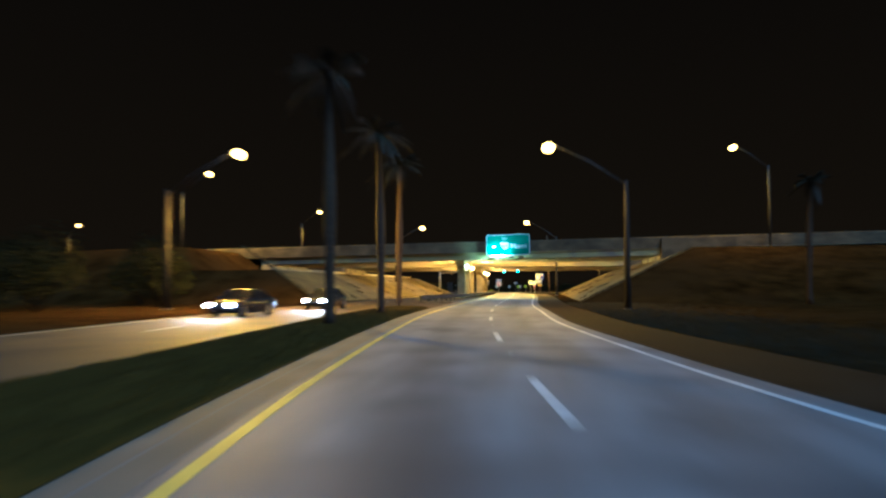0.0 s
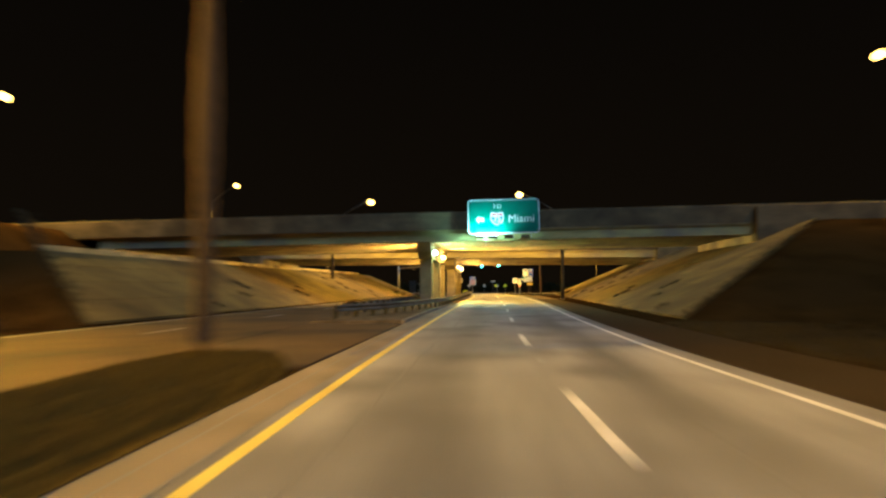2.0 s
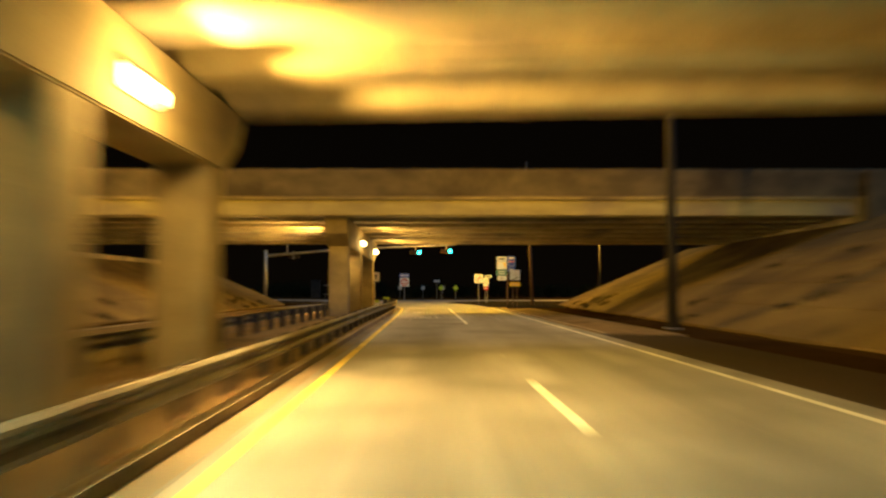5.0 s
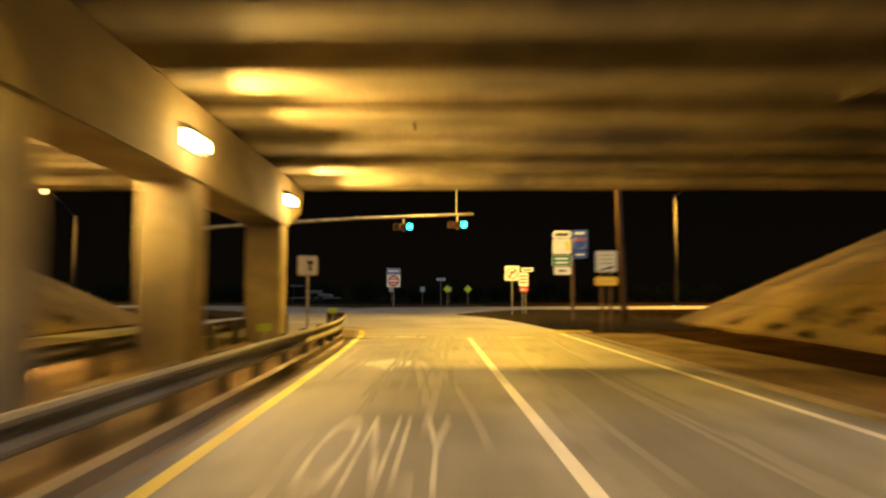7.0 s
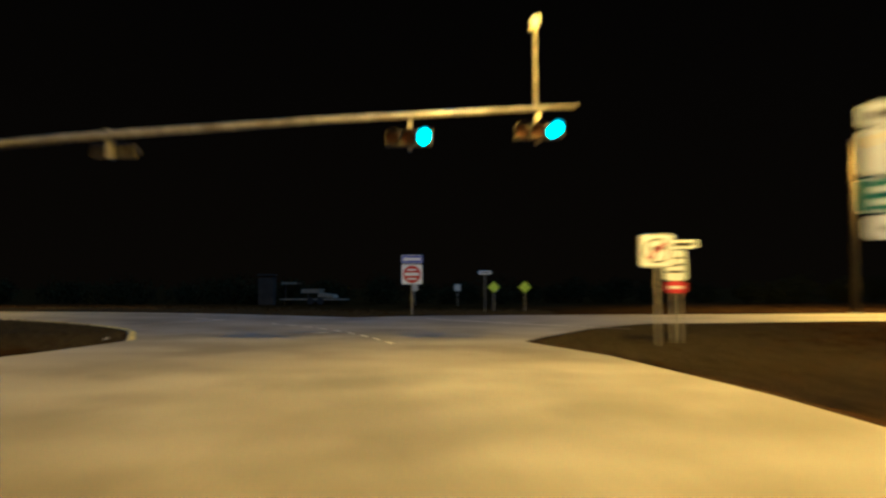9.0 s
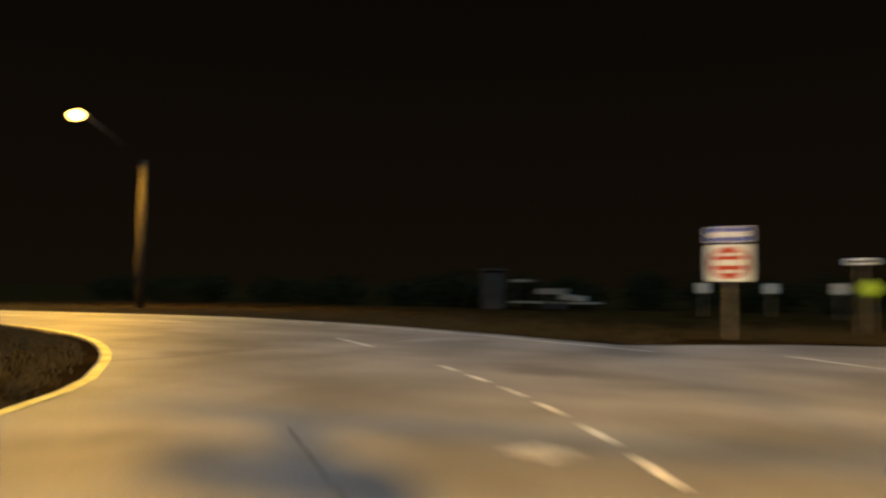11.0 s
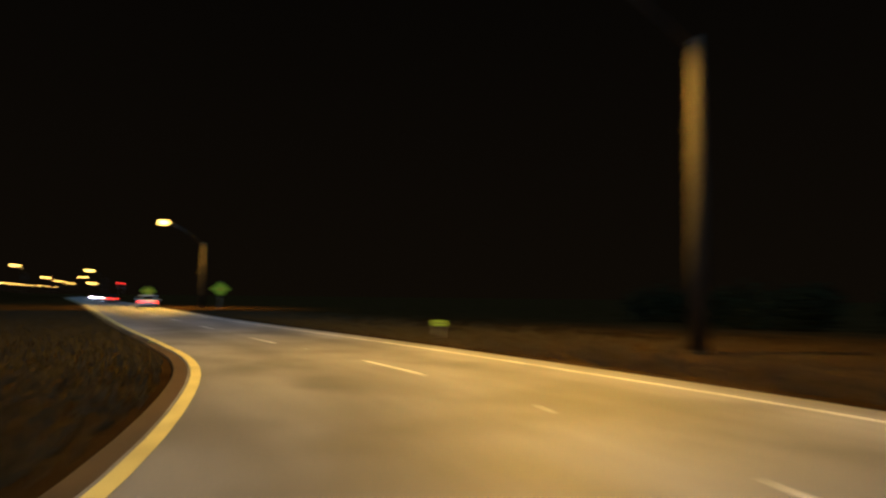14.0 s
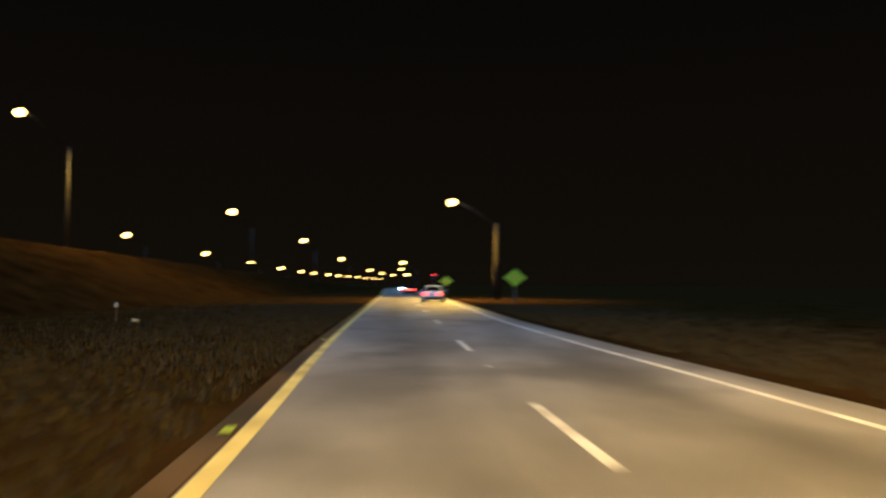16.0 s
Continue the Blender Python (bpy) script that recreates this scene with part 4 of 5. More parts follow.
# ---- signal mast
mast = thing("signal_mast", -17.4, 73.6, 0, 0, "galvanised traffic signal mast with a long arm over the junction", "traffic signal")
part("pole", tube(bmesh.new(), [(0.25, 0, -0.05), (0.25, 0, 2.9), (0.25, 0, 5.3)], [0.20, 0.17, 0.15], 16), STEEL, mast, smooth=True)
part("base_plate", boxed(-0.1, -0.35, 0, 0.6, 0.35, 0.06, 0.01), STEEL, mast)
part("pole_cap", tube(bmesh.new(), [(0.25, 0, 5.3), (0.25, 0, 5.36)], [0.165, 0.10], 16), STEEL, mast, smooth=True)
part("arm", tube(bmesh.new(), [(0.25, 0, 4.78), (6.5, 0, 5.32), (13, 0, 5.68), (19.4, 0, 5.92)], [0.13, 0.11, 0.085, 0.06], 14), STEEL, mast, smooth=True)
part("antenna_post", tube(bmesh.new(), [(18.4, 0, 5.85), (18.4, 0, 7.9)], 0.04, 8), STEEL, mast)
part("antenna_post", tube(bmesh.new(), [(2.4, 0, 4.95), (2.4, 0, 6.45)], 0.06, 8), STEEL, mast)
part("cross_bar", boxed(1.95, -0.07, 6.45, 2.85, 0.07, 6.53, 0.01), STEEL, mast)
part("detector", boxed(18.28, -0.1, 7.85, 18.52, 0.12, 8.15, 0.03), ALUMINIUM, mast)


def signal(x, z, lit, y=73.35, turn=0):
    """A signal head lying on its side with three visored lenses, on the mast's arm."""
    m = pose(x + 17.4, y - 73.6, z, 0, 0, turn)

    def piece(name, bm, material, parent, label=""):
        bm.transform(m)
        return part(name, bm, material, parent, label)
    s = piece("signal_head", boxed(-0.58, -0.12, -0.19, 0.58, 0.10, 0.19, 0.03), DARK_METAL, mast, "horizontal signal head showing green" if lit else "unlit signal head seen from behind")
    piece("clamp", boxed(-0.05, 0.1, -0.25, 0.05, 0.34, 0.5), STEEL, s)
    for k, dx in enumerate((-0.38, 0.0, 0.38)):
        on = lit and k == 2
        piece("lens", tube(bmesh.new(), [(dx, -0.125, 0), (dx, -0.135, 0)], 0.16, 24), LENS_GREEN if on else LENS_OFF, s, "glowing green lens" if on else "")
        bm = bmesh.new()
        pts = [(math.cos(radians(a)) * 0.17, math.sin(radians(a)) * 0.17) for a in range(-20, 201, 20)]
        a0 = [bm.verts.new((dx + p[0], -0.12, p[1])) for p in pts]
        a1 = [bm.verts.new((dx + p[0], -0.36, p[1] + 0.01)) for p in pts]
        for i in range(len(pts) - 1):
            bm.faces.new((a0[i], a0[i + 1], a1[i + 1], a1[i]))
        piece("visor", bm, DARK_METAL, s)
    if lit:
        o = spot((x + 0.38, y - 0.4, z), (x + 0.38, y - 10, z - 1.5), 60, (0.05, 0.9, 0.75), 120, 0.15)
        o.parent = mast
        o.matrix_parent_inverse = mast.matrix_world.inverted()


signal(-2.05, 5.14, True)
signal(1.05, 5.26, True)
signal(-9.7, 5.05, False, 73.95, 180)
signal(-14.4, 4.75, False, 73.95, 180)


# ---- small signs
def posts(s, xs, h, r=0.035, material=None, square=False):
    for x in xs:
        bm = boxed(x - r, -r, -0.06, x + r, r, h) if square else tube(bmesh.new(), [(x, 0, -0.06), (x, 0, h)], r, 8)
        part("post", bm, material or STEEL, s)


def plate(s, name, x0, z0, x1, z1, material, y=-0.045, border=None, r=0.05, label=""):
    bm = boxed(x0, y, z0, x1, y + 0.006, z1)
    vert = [e for e in bm.edges if abs((e.verts[0].co - e.verts[1].co).y) > 0.003]
    bmesh.ops.bevel(bm, geom=vert, offset=r, segments=3, affect="EDGES")
    ob = part(name, bm, material, s, label)
    if border:
        b = ring(bmesh.new(), (x1 - x0) / 2 - 0.015, (z1 - z0) / 2 - 0.015, r, 0.022, -0.0015, 0.001)
        b.transform(Matrix.Translation(((x0 + x1) / 2, y - 0.001, (z0 + z1) / 2)))
        part("border", b, border, ob)
    return ob


def bars(s, x0, x1, zs, h, material, y=-0.05):
    for z in zs:
        part("text_bar", boxed(x0, y - 0.002, z - h / 2, x1, y, z + h / 2), material, s)


s = thing("no_turn_sign", 4.40, 75.97, 0, 0, "white square sign with a ringed right-turn arrow", "road sign")
posts(s, (0.0,), 3.0)
plate(s, "panel", -0.46, 2.08, 0.46, 3.0, SIGN_WHITE, border=SIGN_BLACK)
bm = bmesh.new()
ring(bm, 0.34, 0.34, 0.33, 0.055, 0, 0.002)
bm.transform(Matrix.Translation((0, -0.05, 2.54)))
part("ring", bm, SIGN_BLACK, s)
part("arrow", prism(bmesh.new(), [(-0.14, 2.30), (-0.06, 2.30), (-0.06, 2.56), (0.08, 2.56), (0.08, 2.48), (0.22, 2.61), (0.08, 2.74), (0.08, 2.66), (-0.14, 2.66)], "y", -0.051, -0.0465), SIGN_BLACK, s)
bm = boxed(-0.33, -0.053, -0.03, 0.33, -0.0515, 0.03)
bm.transform(Matrix.Translation((0, 0, 2.54)) @ pose(0, 0, 0, 0, -45, 0))
part("slash", bm, SIGN_RED, s)

s = thing("wrong_way_sign", 5.25, 77.4, 0, -12, "white sign above a small red plate on one post", "road sign")
posts(s, (-0.08, 0.12), 2.55)
plate(s, "panel", -0.30, 1.75, 0.30, 2.62, SIGN_WHITE)
bars(s, -0.22, 0.22, (2.4, 2.2, 2.0), 0.07, SIGN_BLACK)
plate(s, "red_plate", -0.28, 1.38, 0.28, 1.72, SIGN_RED, y=-0.05)
bars(s, -0.18, 0.18, (1.55,), 0.09, SIGN_WHITE, -0.055)
plate(s, "blade", -0.12, 2.66, 0.62, 2.92, SIGN_WHITE, y=-0.055, r=0.03)
bars(s, 0.0, 0.5, (2.79,), 0.10, SIGN_BLACK, -0.06)

s = thing("route_sign", 6.65, 67.9, 0, -4, "cluster of route markers on a wooden post", "road sign")
posts(s, (0.02,), 4.4, 0.075, WOOD, True)
plate(s, "cardinal_plate", -0.94, 4.08, -0.02, 4.46, SIGN_WHITE, y=-0.09)
bars(s, -0.80, -0.16, (4.27,), 0.14, SIGN_BLACK, -0.093)
plate(s, "state_marker", -0.94, 3.30, -0.02, 4.05, SIGN_WHITE, y=-0.09)
part("yellow_panel", prism(bmesh.new(), [(-0.84, 3.76), (-0.30, 3.76), (-0.24, 3.50), (-0.10, 3.46), (-0.10, 3.93), (-0.84, 3.93)], "y", -0.094, -0.0905), SIGN_YELLOW, s)
part("state_shape", prism(bmesh.new(), [(-0.78, 3.92), (-0.36, 3.92), (-0.32, 3.60), (-0.42, 3.42), (-0.50, 3.66), (-0.78, 3.80)], "y", -0.098, -0.0945), SIGN_WHITE, s)
plate(s, "green_plate", -0.98, 2.70, 0.0, 3.26, SIGN_GREEN, y=-0.09, border=SIGN_WHITE)
bars(s, -0.80, -0.18, (3.08, 2.88), 0.10, SIGN_WHITE, -0.095)
plate(s, "arrow_plate", -0.88, 2.28, -0.04, 2.67, SIGN_WHITE, y=-0.09)
part("arrow", prism(bmesh.new(), [(-0.66, 2.47), (-0.52, 2.57), (-0.52, 2.50), (-0.26, 2.50), (-0.26, 2.44), (-0.52, 2.44), (-0.52, 2.37)], "y", -0.094, -0.0905), SIGN_BLACK, s)
plate(s, "blue_plate", 0.02, 3.48, 0.78, 4.50, SIGN_BLUE, y=-0.088)
shield(0.40, 3.82, 0.56, -0.083, s, SIGN_BLUE, SIGN_RED, "")
bars(s, 0.16, 0.64, (4.33,), 0.13, SIGN_WHITE, -0.093)
plate(s, "blue_arrow_plate", 0.06, 3.08, 0.76, 3.45, SIGN_BLUE, y=-0.088)
bars(s, 0.2, 0.6, (3.27,), 0.09, SIGN_WHITE, -0.093)

s = thing("notice_sign", 6.60, 60.0, 0, 0, "grey white notice above a yellow plate on twin posts", "road sign")
posts(s, (-0.17, 0.17), 2.9, 0.045, WOOD, True)
plate(s, "panel", -0.42, 2.20, 0.42, 3.04, SIGN_WHITE, y=-0.06, border=SIGN_BLACK)
bars(s, -0.26, 0.26, (2.86, 2.70, 2.55), 0.055, ALUMINIUM, -0.065)
part("arrow", prism(bmesh.new(), [(-0.28, 2.30), (0.10, 2.40), (0.08, 2.44), (0.28, 2.44), (0.16, 2.30), (0.14, 2.34), (-0.24, 2.26)], "y", -0.064, -0.0605), SIGN_BLACK, s)
plate(s, "yellow_plate", -0.44, 1.70, 0.44, 2.04, SIGN_YELLOW, y=-0.06)
bars(s, -0.28, 0.28, (1.87,), 0.05, SIGN_TAN, -0.065)

s = thing("median_sign", -4.78, 59.76, 0, 0, "weathered square sign on a single post", "road sign")
posts(s, (0.0,), 2.8, 0.05)
plate(s, "panel", -0.40, 2.06, 0.40, 2.84, SIGN_TAN, border=SIGN_BLACK)
bars(s, -0.02, 0.20, (2.56,), 0.14, DARK_METAL)
bars(s, 0.05, 0.15, (2.36,), 0.20, DARK_METAL)

s = thing("no_entry_sign", -4.62, 98.75, 0, 4, "white and red no-entry sign below a blue and white plate", "road sign")
posts(s, (0.0,), 3.5, 0.05)
plate(s, "panel", -0.62, 1.78, 0.62, 2.96, SIGN_WHITE)
bm = tube(bmesh.new(), [(0, -0.050, 2.37), (0, -0.046, 2.37)], 0.52, 36)
part("disc", bm, SIGN_RED, s)
part("white_bar", boxed(-0.42, -0.054, 2.29, 0.42, -0.0505, 2.47), SIGN_WHITE, s)
bars(s, -0.26, 0.26, (2.64, 2.10), 0.10, SIGN_WHITE, -0.0505)
plate(s, "arrow_plate", -0.64, 3.02, 0.64, 3.54, SIGN_BLUE, border=SIGN_WHITE)
part("arrow", prism(bmesh.new(), [(-0.56, 3.28), (-0.34, 3.44), (-0.34, 3.36), (0.52, 3.36), (0.52, 3.20), (-0.34, 3.20), (-0.34, 3.12)], "y", -0.051, -0.0465), SIGN_WHITE, s)

for x, y, z, r, h in ((0.33, 106.6, 1.62, 0.42, 2.0), (2.44, 105.3, 1.6, 0.42, 2.0)):
    s = thing("diamond_marker", x, y, 0, 8, "lime yellow diamond marker on a thin post", "road sign", "diamond markers")
    posts(s, (0,), h, 0.03)
    part("panel", prism(bmesh.new(), [(-r, z), (0, z + r), (r, z), (0, z - r)], "y", -0.045, -0.038), SIGN_LIME, s)
for x, y, z, r in ((-103.6, 102.9, 2.2, 1.0), (-152, 97.5, 2.1, 1.0)):
    s = thing("warning_sign", x, y, 0, 88, "large lime yellow diamond warning sign beside the ramp", "road sign", "warning signs of the ramp")
    posts(s, (0,), 3.1, 0.045)
    part("panel", prism(bmesh.new(), [(-r, z), (0, z + r * 0.8), (r, z), (0, z - r * 0.8)], "y", -0.055, -0.046), SIGN_LIME, s)
    bars(s, -0.35, 0.35, (z + 0.1, z - 0.12), 0.12, SIGN_YELLOW, -0.056)
s = thing("street_name_sign", -0.28, 104.0, 0, 5, "white street name blade on a thin post", "road sign")
posts(s, (0,), 2.7, 0.03)
plate(s, "blade", -0.42, 2.46, 0.42, 2.70, SIGN_WHITE, r=0.02)
bars(s, -0.3, 0.3, (2.58,), 0.09, SIGN_BLACK)
s = thing("mile_marker", -49.5, 104.4, 0, 62, "small lime marker plate low beside the ramp", "road sign")
posts(s, (-0.15, 0.2), 0.6, 0.02)
plate(s, "panel", -0.26, 0.40, 0.34, 0.63, SIGN_DARK_LIME, r=0.02)
bars(s, -0.15, 0.23, (0.515,), 0.05, SIGN_BLACK)
for x, y in ((0.5, 118.0), (-2.8, 121), (-6.5, 119)):
    s = thing("far_sign", x, y, 0, 20, "small pale sign far beyond the junction", "road sign", "small far signs")
    posts(s, (0,), 1.9, 0.03)
    plate(s, "panel", -0.3, 1.3, 0.3, 1.9, SIGN_TAN)

# ---- wooden pole with a lamp over the junction
pole = thing("utility_pole", 8.75, 66.0, 0, 0, "leaning wooden utility pole carrying a sodium street lamp", "utility pole")
part("pole", tube(bmesh.new(), [(0, 0, -0.05), (-0.22, 0, 6), (-0.5, 0, 13)], [0.165, 0.14, 0.11], 14), WOOD, pole, smooth=True)
part("arm", tube(bmesh.new(), [(-0.42, 0, 9.6), (-2.4, 0.5, 10.7), (-4.6, 1.15, 11.0)], [0.07, 0.055, 0.045], 8), STEEL, pole, smooth=True)
bm = prism(bmesh.new(), [(-0.55, 0.0), (-0.4, 0.10), (0.1, 0.16), (0.38, 0.06), (0.42, -0.02), (-0.5, -0.04)], "y", -0.17, 0.17)
bm.transform(pose(-5.0, 1.25, 11.05, 0, 0, 166))
part("head", bm, ALUMINIUM, pole)
bm = bmesh.new()
bmesh.ops.create_uvsphere(bm, u_segments=14, v_segments=8, radius=1.0)
bm.transform(Matrix.Translation((-5.05, 1.25, 10.95)) @ Matrix.Diagonal((0.34, 0.26, 0.2, 1)))
part("lens", bm, LENS_SODIUM, pole, smooth=True)
o = spot((3.7, 67.2, 10.45), (3.7, 67.3, 0), STREET * JUNCTION, SODIUM, 174, 0.34)
o.parent = pole
o.matrix_parent_inverse = pole.matrix_world.inverted()

# ---- palms
def palm(x, y, h, seed, lean=(0, 0), label="tall grey-trunked palm with drooping fronds on the median"):
    r = random.Random(seed)
    p = thing("palm_tree", x, y, 0, 0, label, "palm tree", "palms")
    n = 22
    pts, rad = [], []
    for k in range(n + 1):
        t = k / n
        pts.append((lean[0] * t * t, lean[1] * t * t, -0.05 + h * t))
        rad.append((0.19 - 0.05 * t + 0.10 * math.exp(-((t - 0.50) / 0.2) ** 2) + 0.09 * math.exp(-t * 16)) * (1 + 0.035 * (k % 2)))
    part("trunk", tube(bmesh.new(), pts, rad, 14), BARK, p, smooth=True)
    bm = bmesh.new()
    top = Vector(pts[-1])
    for f in range(22):
        az, el = f * 2.399 + r.uniform(-0.2, 0.2), r.uniform(-0.5, 1.15)
        length = r.uniform(1.9, 2.7)
        out = Vector((math.cos(az), math.sin(az), 0))
        prev, spine = None, []
        for k in range(9):
            t = k / 8
            spine.append(top + out * (length * t * math.cos(el) + 0.05) + Vector((0, 0, length * (t * math.sin(el) - 0.55 * t * t) + 0.1)))
        side = out.cross(Vector((0, 0, 1)))
        for k in range(8):
            a, b = spine[k], spine[k + 1]
            w = 0.025
            bm.faces.new([bm.verts.new(v) for v in (a - side * w, b - side * w, b + side * w, a + side * w)])
            for j in range(3):
                c = a.lerp(b, j / 3)
                leaf = (0.55 * math.sin(math.pi * min(1, (k + j / 3) / 8 * 0.9 + 0.12))) * r.uniform(0.8, 1.15)
                for sg in (-1, 1):
                    tip = c + side * sg * leaf + (b - a).normalized() * leaf * 0.5 + Vector((0, 0, -0.35 * leaf))
                    q = (b - a).normalized() * 0.035
                    bm.faces.new([bm.verts.new(v) for v in (c - q, c + q, tip)])
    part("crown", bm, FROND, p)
    return p


palm(-1.24, -67.15, 10.3, 1, (-0.2, 0.3))
palm(-1.96, -54.85, 10.4, 2, (-0.2, 0.1))
palm(-3.42, -42.5, 10.7, 3, (0.1, -0.2))
palm(31, -27, 11, 5, (0.4, 0), "dim palm at the foot of the embankment")
palm(41, -27, 11.5, 6, (-0.3, 0), "dim palm at the foot of the embankment")


# ---- shrubs and grass
def shrub(x, y, w, h, seed, n=1500):
    r = random.Random(seed)
    s = thing("shrub", x, y, -0.05, 0, "dark rounded roadside shrub", "shrub", "shrubs beyond the road")
    bm = bmesh.new()
    for k in range(7):
        a = r.uniform(0, math.tau)
        tube(bm, [(0, 0, 0), (math.cos(a) * w * 0.25, math.sin(a) * w * 0.25, h * 0.4), (math.cos(a) * w * 0.4, math.sin(a) * w * 0.4, h * 0.8)], [0.05, 0.035, 0.015], 5)
    part("woody_base", bm, TWIG, s)
    bm = bmesh.new()
    lobes = [(r.uniform(-0.3, 0.3) * w, r.uniform(-0.3, 0.3) * w, r.uniform(0.35, 0.75) * h, r.uniform(0.22, 0.38) * w) for _ in range(7)]
    for k in range(n):
        lx, ly, lz, lr = r.choice(lobes)
        d = Vector((r.gauss(0, 1), r.gauss(0, 1), r.gauss(0, 0.8))).normalized() * lr * r.uniform(0.65, 1.05)
        c = Vector((lx, ly, lz)) + d
        if c.z < 0.05:
            continue
        u = Vector((r.gauss(0, 1), r.gauss(0, 1), r.gauss(0, 1))).normalized()
        v = u.cross(Vector((r.gauss(0, 1), r.gauss(0, 1), r.gauss(0, 1)))).normalized()
        q = r.uniform(0.07, 0.16)
        bm.faces.new([bm.verts.new(p) for p in (c - u * q, c - v * q * 0.5, c + u * q, c + v * q * 0.5)])
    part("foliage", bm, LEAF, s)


rng = random.Random(11)
for k in range(52):
    x = -66 + k * 2.7 + rng.uniform(-0.7, 0.7)
    y = 128 + rng.uniform(-3, 5) + (max(0, x) * 0.15)
    shrub(x, y, rng.uniform(3.2, 5.5), rng.uniform(1.7, 2.7), 100 + k)
for k, (x, y) in enumerate(((-22, -62), (-26, -52), (-24, -40), (-31, -46), (-30, -33), (-38, -58), (-29, -70))):
    shrub(x, y, rng.uniform(5, 7.5), rng.uniform(4, 6.5), 200 + k, 2600)


def tufts(name, count, spread, material, size, seed, label):
    """Loose grass blades."""
    r = random.Random(seed)
    verts, faces = [], []
    while len(faces) < count:
        p = spread(r)
        if p is None:
            continue
        x, y, z = p
        for _ in range(3):
            a, h = r.uniform(0, math.tau), size * r.uniform(0.6, 1.4)
            dx, dy = math.cos(a) * 0.02, math.sin(a) * 0.02
            lx, ly = r.uniform(-0.5, 0.5) * h, r.uniform(-0.5, 0.5) * h
            px, py = x + r.uniform(-0.08, 0.08), y + r.uniform(-0.08, 0.08)
            i = len(verts)
            verts += [(px - dx, py - dy, z), (px + dx, py + dy, z), (px + lx, py + ly, z + h)]
            faces.append((i, i + 1, i + 2))
    me = bpy.data.meshes.new(name)
    me.from_pydata(verts, [], faces)
    me.materials.append(material)
    return tagged(new(name, me), label, "grass", kind="stuff")


ml3, mr3 = np.array(list(ml2 + [0.1, 0]) + nose[0]), np.array(list(mr2) + nose[1])


def on_lawn(r):
    y = r.uniform(-90, -41.3)
    a, b = np.interp(y, ml3[:, 1], ml3[:, 0]), np.interp(y, mr3[:, 1], mr3[:, 0])
    return r.uniform(a + 0.1, b - 0.02), y, 0.018


def beside_ramp(r):
    x = r.uniform(-95, -11)
    y0 = float(np.interp(-x, -RAMP_LEFT[:, 0], RAMP_LEFT[:, 1]))
    y = y0 - 0.62 - abs(r.gauss(0, 5))
    if y < 74 or (x > -20 and y < y0 - 7):
        return None
    return x, y, -0.07


def beyond_ramp(r):
    x = r.uniform(-95, 4)
    y0 = 98.2 if x > -6 else float(np.interp(-x, -RAMP_RIGHT[:, 0], RAMP_RIGHT[:, 1])) + 1.6
    return x, y0 + abs(r.gauss(0, 5)), -0.07


def beside_road(r):
    y = r.uniform(-90, -26)
    return float(np.interp(y, WHITE[:, 1], WHITE[:, 0])) + 3.2 + abs(r.gauss(0, 3.5)), y, -0.07


def corner(r):
    y = r.uniform(60, 87)
    x = float(np.interp(y, [58, 61, 67, 73, 77.2, 79.2, 84, 87.4], [5.2, 4.9, 4.2, 2.9, 1.3, 2.0, 4.2, 7.0])) + abs(r.gauss(0, 4))
    return x, y, -0.07


def slope_weeds(r):
    """Weeds in the joints and along the toe of the slope paving."""
    sign, toe = r.choice(((1, 11.0), (-1, -13.4)))
    y, q = clumps[r.randrange(len(clumps))]
    y, q = y + r.gauss(0, 0.35), abs(q + r.gauss(0, 0.22))
    return toe + sign * q, y, q / 2.35 + 0.09


def slope_front(r):
    """Grass creeping over the front edge of the slope paving."""
    run = r.uniform(0, 15)
    if r.random() < 0.5:
        return 11.0 + run, -24 + 1.474 * run + abs(r.gauss(0, 0.9)) - 0.5, run / 2.35 + 0.08
    return -13.4 - run, -30.5 + 1.09 * run + abs(r.gauss(0, 0.9)) - 0.5, run / 2.35 + 0.08


clump_rng = random.Random(22)
clumps = [(clump_rng.uniform(-20, 60), abs(clump_rng.gauss(0, 3.0))) for _ in range(26)]
tufts("slope_weeds", 5000, slope_weeds, DRY_BLADE, 0.16, 6, "dark weeds in the joints of the slope paving")
tufts("slope_weeds", 5000, slope_front, DRY_BLADE, 0.13, 7, "dry grass creeping over the edge of the slope paving")
tufts("lawn_grass", 60000, on_lawn, BLADE, 0.09, 1, "short mown grass blades on the median")
tufts("verge_grass", 42000, beside_ramp, DRY_BLADE, 0.16, 2, "rough dry grass inside the ramp's curve")
tufts("verge_grass", 36000, beyond_ramp, DRY_BLADE, 0.16, 3, "rough dry grass beyond the ramp")
tufts("verge_grass", 30000, beside_road, DRY_BLADE, 0.15, 4, "rough dry grass beside the shoulder")
tufts("verge_grass", 24000, corner, DRY_BLADE, 0.14, 5, "rough dry grass on the corner of the junction")


